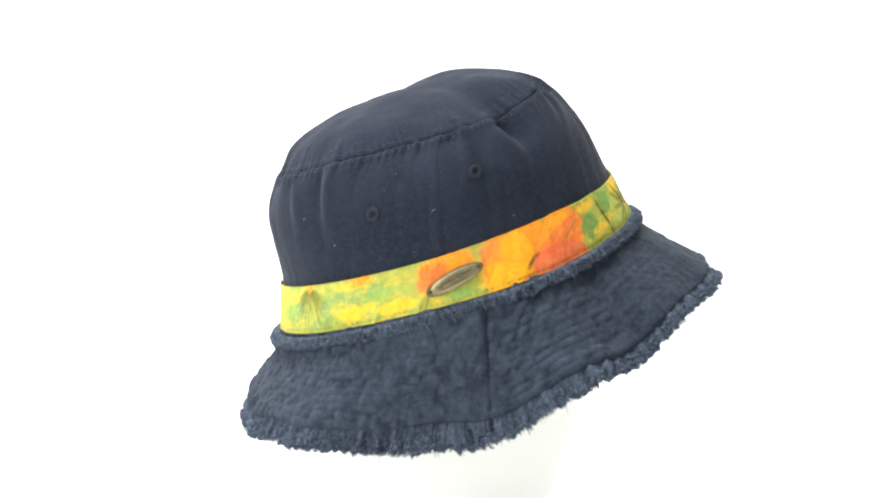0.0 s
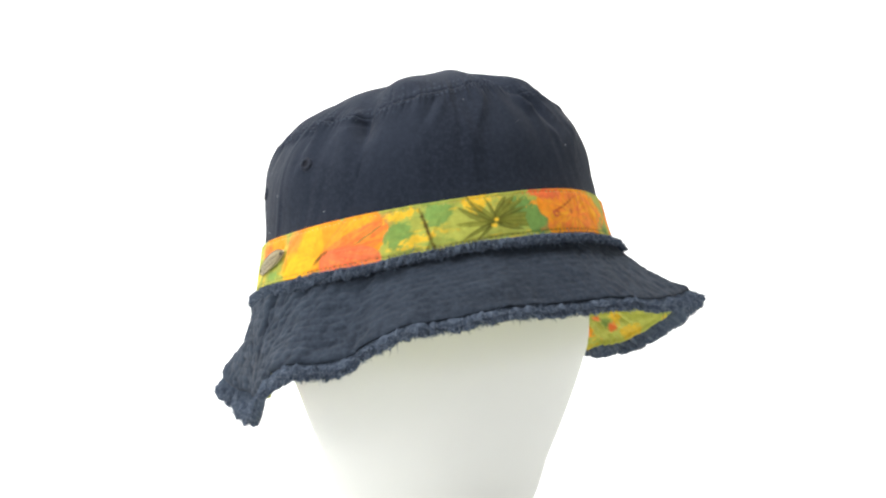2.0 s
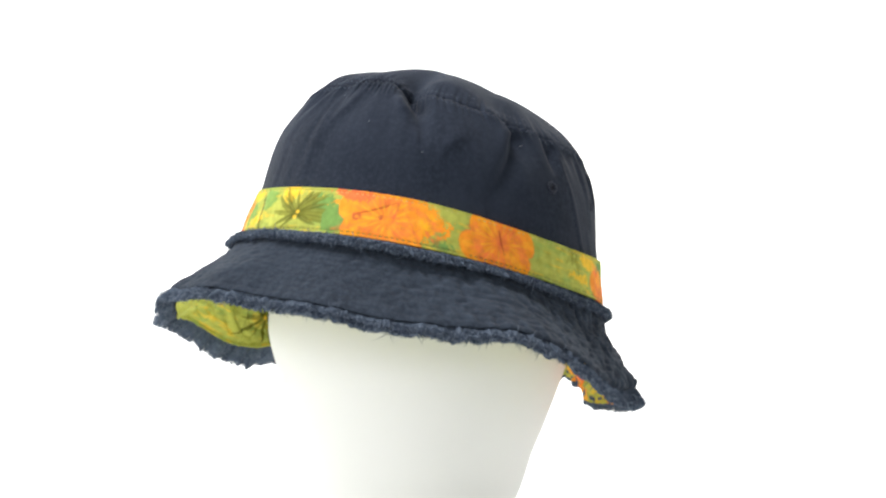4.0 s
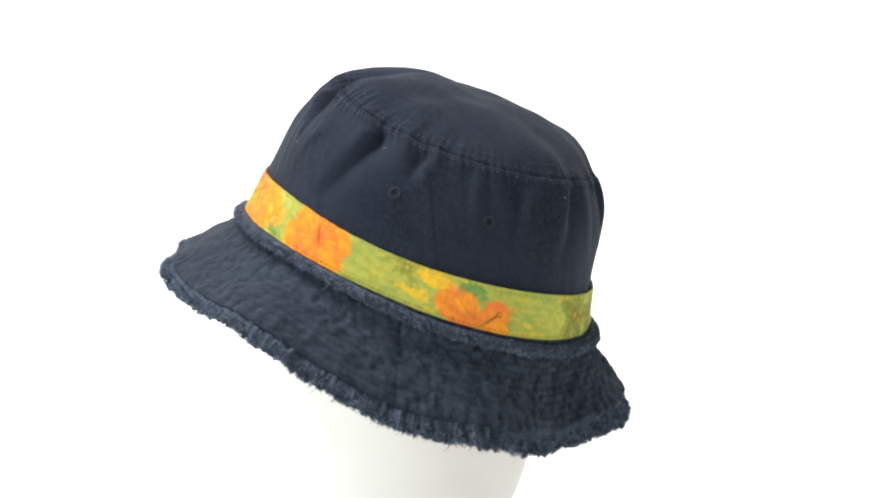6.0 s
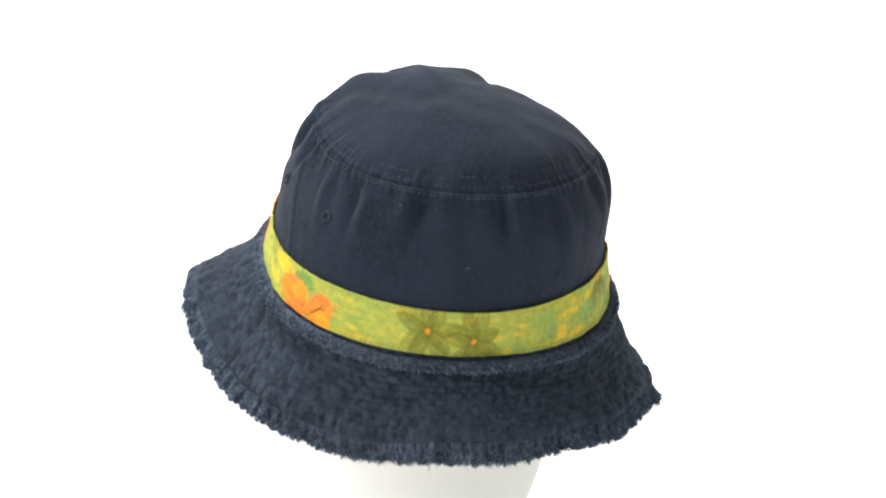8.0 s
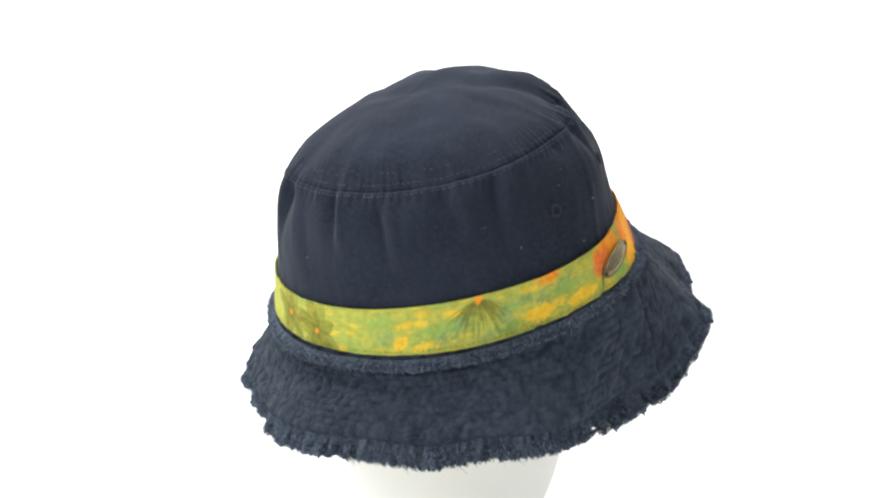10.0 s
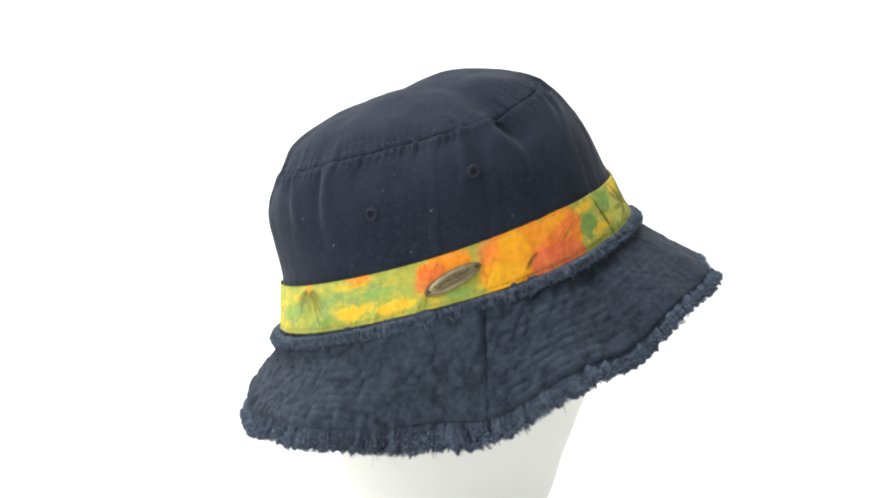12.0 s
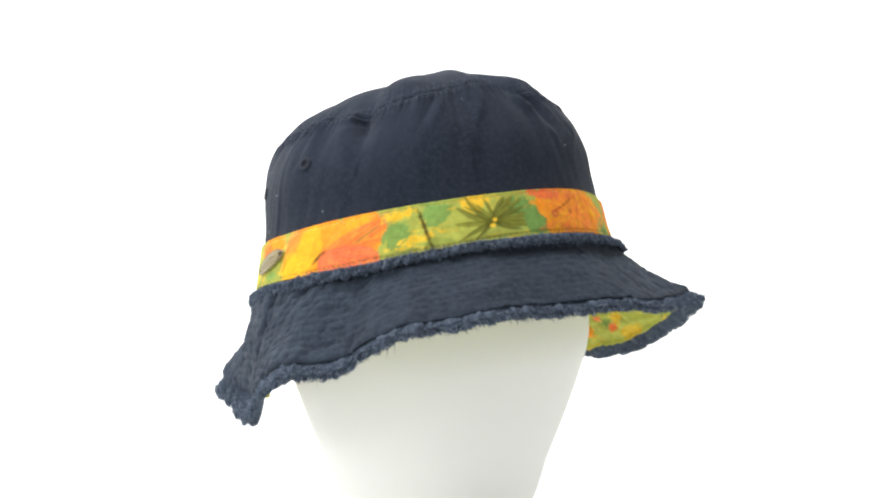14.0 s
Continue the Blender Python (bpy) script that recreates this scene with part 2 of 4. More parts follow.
# creases of the crown: points (angle, height up the wall), depth and width in mm, ridge beside it in mm (minus: on the lower-angle side)
FOLDS = (
    (((-72, 1.02), (-67, 0.94), (-62, 0.76), (-59, 0.55)), 9.5, 6.2, -2.0),
    (((14, 1.03), (21, 0.97), (26.5, 0.86), (28.5, 0.70)), 13.0, 6.0, -3.0),
    (((-1, 1.02), (-7, 0.84), (-14, 0.62), (-19, 0.15)), -2.2, 5.5, 0.0),
    (((67, 1.02), (73, 0.90), (67, 0.71), (60, 0.45), (52, 0.15)), 7.2, 4.8, -0.8),
    (((50, 0.78), (39, 0.55), (34, 0.35)), -1.8, 5.0, 0.0),
    (((95, 1.02), (88.5, 0.79), (84, 0.60)), 3.6, 3.6, 1.2),
    (((110, 1.0), (106, 0.75), (104, 0.35)), 1.6, 3.4, 0.6),
    (((125, 0.98), (123, 0.70), (119, 0.30)), 3.4, 4.4, 1.8),
    (((148, 1.02), (145, 0.75), (139, 0.30)), 5.0, 5.0, -2.2),
    (((171, 1.03), (172, 0.75), (173, 0.45)), 4.6, 3.6, 1.8),
    (((-173, 0.98), (-170, 0.66), (-168, 0.30)), 3.8, 3.8, 1.6),
    (((-153, 1.0), (-150, 0.80), (-146, 0.50)), 2.4, 4.0, 1.6),
    (((-137, 1.02), (-135, 0.70), (-132, 0.30)), 3.8, 4.2, 1.6),
    (((-91, 1.04), (-89, 0.90), (-87, 0.66)), 4.0, 4.0, 1.2),
    (((-108, 1.02), (-106, 0.84)), 1.8, 3.0, 0.6),
    (((-30, 1.02), (-34, 0.84), (-40, 0.60)), 1.8, 4.6, 1.0),
)


def folds(angle, w):
    """All creases as a push along the outward normal, in metres; w past 1 lies on the crown's top."""
    deg = np.degrees(angle)
    total = np.zeros(np.broadcast(deg, w).shape)
    for line, deep, wide, ridge in FOLDS:
        near, signed, along = np.full(total.shape, 1e9), np.zeros(total.shape), np.zeros(total.shape)
        for k, ((d0, w0), (d1, w1)) in enumerate(zip(line, line[1:])):
            x, y = turn_gap(deg, d0) * 1.45, (w - w0) * 62.0
            ax, ay = (d1 - d0) * 1.45, (w1 - w0) * 62.0
            t = np.clip((x * ax + y * ay) / (ax * ax + ay * ay), 0, 1)
            gx, gy = x - t * ax, y - t * ay
            dist = np.hypot(gx, gy)
            better = dist < near
            near = np.where(better, dist, near)
            signed = np.where(better, np.where(gx < 0, -dist, dist), signed)
            along = np.where(better, (k + t) / (len(line) - 1), along)
        # steep on the side of the ridge, soft on the other; dies away downwards
        toward = signed * (1 if ridge >= 0 else -1)
        steep = np.where(toward > 0, 0.62, 1.35) * wide
        fade = (1 - 0.85 * smooth(0.35, 1.0, along)) * (0.18 + 0.82 * smooth(0.0, 0.32, along))
        total = total - 0.001 * deep * np.exp(-np.abs(signed / steep) ** 1.5) * fade
        total = total + 0.001 * abs(ridge) * np.exp(-((toward - 1.35 * wide) / (0.8 * wide)) ** 2) * fade
    return total


def dents(angle, w):
    """Soft folds of the crown wall, in metres along the outward normal; w runs from the band to the seam."""
    deg = np.degrees(angle)
    d = np.zeros(np.broadcast(deg, w).shape)
    # angle at the seam, width, depth in mm, where up the wall it begins, lean in degrees down the wall
    for at, wide, deep, start, lean in ((-79, 5, 1.0, 0.5, 0), (100, 4, 1.4, 0.6, 0), (116, 5, 1.4, 0.35, -8), (158, 6, 1.6, 0.15, 4),
                                        (-122, 5, 1.6, 0.5, 0), (-104, 4, 1.0, 0.6, 0), (-20, 6, 1.4, 0.5, 16), (4, 8, -1.6, 0.4, 0)):
        gap = turn_gap(deg, at + lean * (1 - w))
        # a fold is steep on one side and runs out softly on the other
        steep = np.where(gap < 0, 0.55, 1.3) * wide
        d = d - deep * 0.0011 * np.exp(-np.abs(gap / steep) ** 1.6) * smooth(start - 0.1, start + 0.4, w) * (1 - 0.25 * smooth(0.93, 1.0, w))
    ripples = grain((deg % 360) / 7.5, w * 2.2, 3, 48) * 0.0009 * smooth(0.05, 0.9, w) + grain((deg % 360) / 3.0, w * 1.6, 13, 120) * 0.00025
    # short even puckers drawn up by the seam's thread, stronger in some stretches
    drawn = np.sin(np.radians(deg) * 128 + 2.2 * grain((deg % 360) / 6, 0 * w + 0.5, 44, 60)) * (0.55 + 0.45 * grain((deg % 360) / 12, 0 * w + 0.5, 45, 30))
    gathers = grain((deg % 360) / 2.0, w * 3, 4, 180) * 0.0008 * smooth(0.78, 0.98, w) + drawn * 0.00055 * smooth(0.86, 0.97, w)
    tuck = -0.0007 * smooth(0.975, 0.998, w)
    return d + folds(angle, w) + ripples + gathers + tuck


def crown_side_grid(nu=720, nv=80):
    angle = np.linspace(0, 2 * np.pi, nu, endpoint=False)[:, None] + np.zeros((1, nv))
    s = np.linspace(0.02, 1, nv)[None, :] + np.zeros((nu, 1))
    p = crown_point(angle, s)
    w = np.clip((s - 0.3) / 0.7, 0, 1)
    n = normals(p)
    n = n * np.sign((n * out_from_axis(angle)).sum(-1).mean())
    pushed = p + n * dents(angle, w)[..., None]
    # felled side seams stand a little proud
    for at in (-94, 94):
        ridge = np.exp(-(turn_gap(np.degrees(angle), at - 3 * w) / 1.5) ** 4)
        pushed = pushed + out_from_axis(angle) * (0.0007 * ridge * (w > 0))[..., None]
    return pushed


DOME = 0.0208


def crown_top_grid(nu=720, nv=64):
    angle = np.linspace(0, 2 * np.pi, nu, endpoint=False)[:, None] + np.zeros((1, nv))
    s = np.linspace(0, 0.995, nv)[None, :] + np.zeros((nu, 1))
    edge = crown_side_grid(nu)[:, -1:, :]
    middle = edge.mean(axis=(0, 1)) + np.array((-0.013, 0.0087, 0.0))
    calm = ring(SEAM, angle[:, :1])
    off = edge - calm
    wave = np.fft.fft(off[:, 0], axis=0)
    turns = np.abs(np.fft.fftfreq(nu, 1 / nu))[:, None]
    broad = np.real(np.fft.ifft(wave * np.exp(-(turns / 26) ** 2), axis=0))[:, None]
    fine = off - broad
    p = calm + (middle - calm) * s[..., None] + broad * ((1 - s) ** 4.5)[..., None] + fine * ((1 - s) ** 14)[..., None]
    rise = DOME * (1 - (1 - s) ** 2.9) + 0.0004 * smooth(0, 0.03, s)
    deg = np.degrees(angle)
    x, y = (p[..., 0] - middle[0]) / 0.03, (p[..., 1] - middle[1]) / 0.03
    soft = grain(x + 8, y + 8, 11) * 0.0022 * smooth(0.0, 0.4, s) + grain(x * 2.7 + 20, y * 2.7 + 9, 12) * 0.0008
    crease = np.zeros_like(s)
    for at, wide, deep in ((15, 8, 4.0), (44, 14, -4.0), (-8, 14, -1.0), (-70, 8, 2.5), (-48, 14, -3.5), (66, 8, 2.5), (100, 9, 1.0), (150, 9, 2.5), (172, 6, 2.0), (-137, 8, 1.5), (-160, 7, 1.2), (-170, 50, -5.0)):
        crease = crease - deep * 0.001 * np.exp(-(turn_gap(deg, at) / wide) ** 2) * np.exp(-(s / 0.38) ** 2)
    gathers = grain((deg % 360) / 2.0, s * 9, 5, 180) * 0.0006 * (1 - smooth(0.04, 0.2, s))
    return p + AXIS * (rise + (soft + crease) * smooth(0.0, 0.14, s) + gathers * smooth(0.0, 0.02, s))[..., None]


# ---- the brim ----
def brim_grid(nu=1080, nv=84, inset=0.0106):
    """From under the frayed strip, s = 0, out to the rim, s = 1."""
    angle = np.linspace(0, 2 * np.pi, nu, endpoint=False)[:, None] + np.zeros((1, nv))
    s = np.linspace(0, 1, nv)[None, :] + np.zeros((nu, 1))
    root, rim = ring(BAND_LOW, angle), ring(RIM, angle)
    way = rim - root
    length = np.linalg.norm(way, axis=-1, keepdims=True)
    # the frayed edge is narrower at the front
    inset = inset - 0.0022 * np.exp(-(turn_gap(np.degrees(angle), 0) / 62) ** 4)
    rim = rim - way / length * inset[..., None]
    p = root + (rim - root) * s[..., None]
    turned = np.degrees(angle)
    bow = 0.0045 + 0.0045 * np.exp(-(turn_gap(turned, 42) / 42) ** 2) - 0.0095 * np.exp(-(turn_gap(turned, -90) / 24) ** 2)
    # it leaves the crown steeply and flares towards the edge
    p = p - out_from_axis(angle) * (bow * np.sin(np.pi * s ** 0.85) * (1 - 0.4 * s))[..., None]
    n = normals(p)
    n = n * np.sign((n * out_from_axis(angle)).sum(-1, keepdims=True).mean())
    deg = np.degrees(angle) % 360
    # rows of stitching with the cloth puckered between them
    rows = 13
    row = np.abs((s * rows) % 1 - 0.5) * 2
    groove = -0.00028 * smooth(0.55, 1.0, row) * smooth(0.04, 0.15, s)
    count = np.floor(s * rows)
    cell = grain(deg / 360 * 270 + count * 7.37 + 0.5 * s * rows, count * 3.1 + 0.5, 6, 270)
    pillow = np.sin(np.pi * ((s * rows) % 1)) ** 0.8 * (0.3 + 0.7 * cell)
    lumps = grain(deg / 360 * 210 + 0.9 * grain(deg / 6, s * 6, 8, 60), s * rows * 1.1 + 3 + 0.6 * grain(deg / 5, s * 5, 18, 72), 27, 210)
    patch = 0.6 + 0.4 * grain(deg / 12, s * 3, 26, 30)
    pucker = lumps * 0.0009 + pillow * patch * 0.0010 + grain(deg / 360 * 80 + s * 4, s * 5 + 1, 7, 80) * 0.0007
    ticks = grain(deg / 360 * 330, s * 2.5, 17, 330) * smooth(0.80, 0.9, s) * (1 - smooth(0.97, 1.0, s))
    crest = np.clip(0.28 + 0.55 * lumps + 0.50 * pillow * patch + 0.5 * ticks, 0, 1) * (0.75 + 0.25 * patch)
    pucker = pucker + ticks * 0.0004
    pleats = grain(deg / 360 * 240, s * 1.5, 19, 240) * 0.0009 * smooth(0.72, 0.95, s)
    sway = grain(deg / 15, s * 1.6 + 5, 9, 24) * 0.0014 * smooth(0.15, 0.8, s)
    # the front lies smoother than the sides
    calm = 1 - 0.6 * np.exp(-(turn_gap(deg, -8) / 58) ** 2)
    pucker, groove = pucker * calm, groove * calm
    crest = crest * (1 - 0.82 * np.exp(-(turn_gap(deg, -4) / 56) ** 2))
    crest = crest * (1 - 0.42 * np.exp(-(turn_gap(deg, 180) / 60) ** 2))
    # the panel beside the badge has faded most
    crest = np.clip(crest * 0.85 + 0.30 * np.exp(-(turn_gap(deg, -118) / 42) ** 2), 0, 1)
    tuck = -0.0019 * smooth(0.965, 1.0, s) * (1 - np.exp(-(turn_gap(deg, 0) / 62) ** 4)) + pleats * (0.5 + 0.5 * calm)
    seams = np.zeros_like(s)
    for at in (-83, 82):
        seams = seams + 0.0006 * np.exp(-((turn_gap(deg, at + 2) + 3.5) / 3.2) ** 4) - (0.0012 if at < 0 else 0.0007) * np.exp(-(turn_gap(deg, at + 2) / 0.5) ** 2)
    return p + n * (groove + pucker + sway + tuck + seams)[..., None], n, crest


# ---- the print on the cloth ----
YELLOW, ORANGE, CORAL = np.array((0.84, 0.53, 0.040)), np.array((0.92, 0.31, 0.022)), np.array((0.84, 0.17, 0.050))
LIME, GREEN, OLIVE = np.array((0.43, 0.45, 0.082)), np.array((0.150, 0.265, 0.062)), np.array((0.115, 0.115, 0.010))
BROWN = np.array((0.16, 0.075, 0.015))


class Dye:
    """Colours laid over one another on cloth with coordinates x, y in millimetres."""

    def __init__(self, x, y, wrap):
        self.x, self.y, self.wrap = x, y, wrap
        self.rgb = np.zeros((*x.shape, 3)) + LIME
        u, v = 0.83 * x + 0.55 * y, 0.83 * y - 0.55 * x
        self.edge = 0.8 * grain(u / 1.9 + 30, v / 1.9 + 30, 21) + 0.6 * grain(x / 1.1 + 9, y / 0.6 + 9, 22) + 0.4 * grain(u / 0.6, v / 0.6, 23)

    def lay(self, mask, color):
        m = np.clip(mask, 0, 1)[..., None]
        self.rgb = self.rgb * (1 - m) + np.asarray(color) * m

    def off(self, x0, y0):
        dx = (self.x - x0 + self.wrap / 2) % self.wrap - self.wrap / 2
        return dx, self.y - y0

    def blob(self, x0, y0, rx, ry, color, turn=0.0, rough=1.0, blur=0.6, dense=1.0):
        dx, dy = self.off(x0, y0)
        c, s = math.cos(radians(turn)), math.sin(radians(turn))
        u, v = dx * c + dy * s, -dx * s + dy * c
        d = (1 - np.sqrt((u / rx) ** 2 + (v / ry) ** 2 + 1e-9)) * min(rx, ry) + rough * self.edge
        self.lay(smooth(-blur, blur, d) * dense, color)

    def petal(self, x0, y0, turn, length, wide, color, vein, dense=1.0):
        c, s = math.cos(radians(turn)), math.sin(radians(turn))
        dx, dy = self.off(x0, y0)
        u, v = (dx * c + dy * s) / length, (-dx * s + dy * c) / wide
        half = np.sqrt(np.clip(u * (1.02 - u), 0, 1)) * (0.55 + 0.65 * u) * 1.7
        inside = (half - np.abs(v)) * wide + 0.35 * self.edge
        body = dense * smooth(0, 0.7, inside) * (u > 0) * (u < 1.02)
        self.lay(body, color)
        fan = 0.5 + 0.5 * np.cos(v / np.maximum(u, 0.08) * 13 + self.edge)
        self.lay(body * fan * 0.55 * (1 - smooth(0.3, 1.0, u)), vein)
        streak = smooth(0.45, 0.9, 0.5 + 0.5 * np.cos(v / np.maximum(u, 0.15) * 7 + 2.0 + 1.5 * self.edge)) * smooth(0.25, 0.6, u)
        self.lay(body * streak * 0.30, np.asarray(color) * 0.45 + YELLOW * 0.55 if color[0] > 0.5 else np.asarray(color) * 1.5)
        self.lay(body * (1 - smooth(0.0, 1.3, inside)) * 0.75, vein)

    def bloom(self, x0, y0, size, start, colors, count=5):
        for k in range(count):
            self.petal(x0, y0, start + 360 / count * k, size * (0.9 + 0.15 * math.sin(k * 2.3)), size * 0.46, colors[k % len(colors)], CORAL)
        self.blob(x0, y0, 1.0, 1.0, CORAL * 0.7, blur=0.8)

    def blade(self, x0, y0, turn, length, wide, color, bend=0.0, dense=0.9, pale=0.35):
        """One brush stroke that starts at x0, y0, swells, bends and ends in a point, with a paler streak along it."""
        c, s = math.cos(radians(turn)), math.sin(radians(turn))
        dx, dy = self.off(x0, y0)
        u, v = (dx * c + dy * s) / length, -dx * s + dy * c
        inside = np.clip(u, 0, 1)
        v = v - bend * length * inside * inside
        half = wide * 1.75 * np.sqrt(inside) * np.clip(1 - inside, 0, 1) ** 0.7
        m = smooth(-0.25, 0.45, half - np.abs(v) + 0.16 * self.edge) * (u > 0) * (u < 1) * dense
        self.lay(m, color)
        streak = np.exp(-((v - 0.3 * half) / (0.22 * wide + 0.12)) ** 2) * smooth(0.1, 0.3, u)
        self.lay(m * streak * pale, np.asarray(color) * 0.4 + LIME * 0.7)

    def palm(self, x0, y0, size, blades, eye=YELLOW, drop=0.0, broad=1.0, dense=1.0, start=0.0, stretch=1.0):
        """Pointed blades round an eye, streaked along their length."""
        dx, dy = self.off(x0, y0)
        dx = dx / stretch
        r, th = np.hypot(dx, dy), np.arctan2(dy, dx)
        for k in range(blades):
            a = start + 2 * math.pi * k / blades + 0.35 * math.sin(k * 3.1)
            reach = size * (0.8 + 0.3 * math.sin(k * 1.9))
            bend = drop * (r / size) ** 2
            gap = (th - a + bend * np.cos(th) + np.pi) % (2 * np.pi) - np.pi
            wide = broad * 1.1 * np.sqrt(np.clip(r / reach, 0, 1)) * np.clip(1 - r / reach, 0, 1) ** 0.7 * 2.6 + 0.2
            m = smooth(0, 0.5, wide - np.abs(gap) * r + 0.25 * self.edge) * (r < reach)
            streak = 0.78 + 0.22 * np.cos(gap * 26 + 1.2 * self.edge) if broad > 1 else 1.0
            self.lay(m * (0.65 + 0.3 * (k % 2)) * dense * streak, OLIVE * (0.8 + 0.25 * (k % 3)))
        self.blob(x0, y0, 0.9, 1.0, eye, blur=0.5, rough=0.3)


MM = 1.745          # millimetres of band to a degree


def brush(d, seed):
    """The painted ground: yellow-green with green pools and yellow streaks along the cloth."""
    x, y = d.x, d.y
    d.lay(0.5 * smooth(-0.1, 0.8, grain(x / 10, y / 5, seed) + 0.5 * grain(x / 3.5, y / 1.1, seed + 1)), GREEN * 1.35)
    d.lay(0.55 * smooth(0.2, 0.8, grain(x / 8 + 11, y / 2.2, seed + 2) + 0.5 * grain(x / 3.2, y / 0.7, seed + 3)), YELLOW)
    d.lay(0.6 * smooth(0.25, 0.6, grain(x / 4 + 5, y / 1.2 + 3, seed + 4)), LIME * 0.85)


def band_dye(deg, v):
    """deg round the hat, v from 0 at the band's lower edge to 1 at its upper edge; 25 mm wide."""
    d = Dye(deg * MM, v * 25.0, 360 * MM)
    brush(d, 31)
    # the large blossom beside the badge
    d.blob(-92 * MM, 19, 15, 7, ORANGE, rough=1.2, blur=1.2)
    d.blob(-96 * MM, 15, 8, 7, CORAL, rough=1.4, blur=2.0, dense=0.75)
    d.blob(-78 * MM, 5, 5, 6, YELLOW, rough=1.0)
    d.blob(-106 * MM, 6, 10, 3.2, YELLOW, rough=1.2)
    d.blob(-87 * MM, 4, 6, 2.5, GREEN * 1.5, rough=1.0, dense=0.8)
    d.blob(-70 * MM, 15, 19, 15, ORANGE, rough=0.8)
    d.blob(-55 * MM, 13, 16, 14, ORANGE, rough=0.9)
    d.blob(-74 * MM, 11, 13, 11, np.array((0.93, 0.38, 0.020)), rough=1.6, blur=3.0)
    d.blob(-79 * MM, 20, 5, 7, CORAL, 14, rough=1.2, blur=2.5, dense=0.6)
    d.petal(-66 * MM, 9, 30, 30, 10, np.array((0.93, 0.36, 0.020)), CORAL)
    d.petal(-66 * MM, 9, 10, 37, 8, np.array((0.90, 0.24, 0.035)), CORAL)
    d.petal(-66 * MM, 9, -14, 35, 8, np.array((0.86, 0.21, 0.075)), np.array((0.80, 0.11, 0.050)))
    d.petal(-66 * MM, 9, -45, 15, 8, np.array((0.84, 0.19, 0.070)), CORAL)
    d.petal(-66 * MM, 9, 195, 24, 10, np.array((0.93, 0.45, 0.020)), ORANGE)
    d.petal(-66 * MM, 9, 135, 20, 9, np.array((0.93, 0.40, 0.018)), ORANGE)
    for k in range(11):
        a = radians(-34 + 6.4 * k)
        far = 15 + 5 * math.sin(k * 2.3)
        d.blob(-63 * MM + far * math.cos(a), 9 + far * math.sin(a) * 0.9, 8.5, 0.42, np.array((0.80, 0.12, 0.045)), math.degrees(a), rough=0.35, blur=0.5, dense=0.6)
    d.blob(-48 * MM, 19, 8, 4, CORAL, 10, rough=1.4, blur=2.0, dense=0.55)
    d.blob(-67 * MM, 7, 0.8, 2.6, BROWN, -40, rough=0.5)
    d.blob(-65 * MM, 9.5, 1.8, 0.6, BROWN, 20, rough=0.4, dense=0.8)
    for k in range(5):
        d.blob((-99 + 1.6 * k) * MM, 20 + 1.5 * math.sin(k * 2.2), 0.35, 1.5, CORAL * 0.7, 30 * math.sin(k * 1.7), rough=0.3)
    d.blob(-81 * MM, 16, 0.5, 6, CORAL * 0.8, 10, rough=0.4, dense=0.8)
    d.blob(-97 * MM, 4, 0.4, 5, OLIVE, -12, rough=0.3, dense=0.8)
    d.blade(-54 * MM, 12, 25, 13, 0.7, GREEN * 0.8, 0.05, 0.85, 0.0)
    d.blade(-53 * MM, 12, 190, 5, 0.6, GREEN * 0.7, 0.1, 0.7, 0.0)
    # green leaves and a trunk
    d.blob(-42 * MM, 11, 7, 7, GREEN * 1.2, rough=1.8, dense=0.9)
    d.blob(-41 * MM, 21, 8, 2.6, YELLOW, 6, rough=1.5)
    d.blob(-36 * MM, 7, 9, 2.2, YELLOW, 10, rough=1.5, dense=0.9)
    d.blob(-30 * MM, 18, 8, 6, GREEN * 1.3, rough=1.6, dense=0.9)
    d.blob(-33.5 * MM, 12.5, 0.9, 11.5, BROWN * np.array((0.6, 0.9, 0.8)), 22, rough=0.4)
    d.blob(-18 * MM, 22, 8, 4, YELLOW, rough=1.4)
    d.blob(-22 * MM, 6, 12, 3, LIME * 1.1, rough=1.4)
    d.blob(-3 * MM, 15, 8, 7, GREEN * 1.2, rough=1.6)
    d.blob(-18.5 * MM, 20, 4.2, 5.0, YELLOW, 15, rough=1.0)
    frond = np.array((0.140, 0.145, 0.018))
    for turn, reach, wide, bend in ((150, 22, 1.5, -0.30), (163, 23, 1.7, -0.20), (178, 22, 1.5, -0.05), (194, 19, 1.4, 0.12), (212, 14, 1.1, 0.1), (138, 19, 1.1, 0.15), (120, 17, 1.0, 0.25),
                                    (98, 15, 1.2, 0.2), (74, 16, 2.2, -0.25), (60, 18, 2.6, -0.25), (46, 21, 2.2, -0.28), (30, 20, 1.6, -0.2), (13, 25, 2.3, -0.16), (2, 26, 2.0, -0.08),
                                    (-10, 31, 1.7, 0.03), (-26, 16, 1.4, 0.1)):
        d.blade(-12.5 * MM, 9.5, turn, reach, wide * 1.3, frond * (0.85 + 0.3 * math.sin(turn)), bend, 0.8, 0.5)
    d.blob(-12.2 * MM, 11.0, 1.3, 1.1, YELLOW, blur=0.4, rough=0.3)
    d.blob(-13.0 * MM, 8.2, 1.4, 1.2, YELLOW, blur=0.4, rough=0.3)
    # two orange blossoms at the front
    d.blob(20 * MM, 15, 31, 13, ORANGE, rough=2.6)
    d.blob(2 * MM, 8, 8, 8, GREEN * 1.2, 20, rough=1.2)
    d.bloom(17 * MM, 12, 25, 10, (np.array((0.92, 0.31, 0.022)), np.array((0.93, 0.36, 0.020)), np.array((0.92, 0.28, 0.025))), 7)
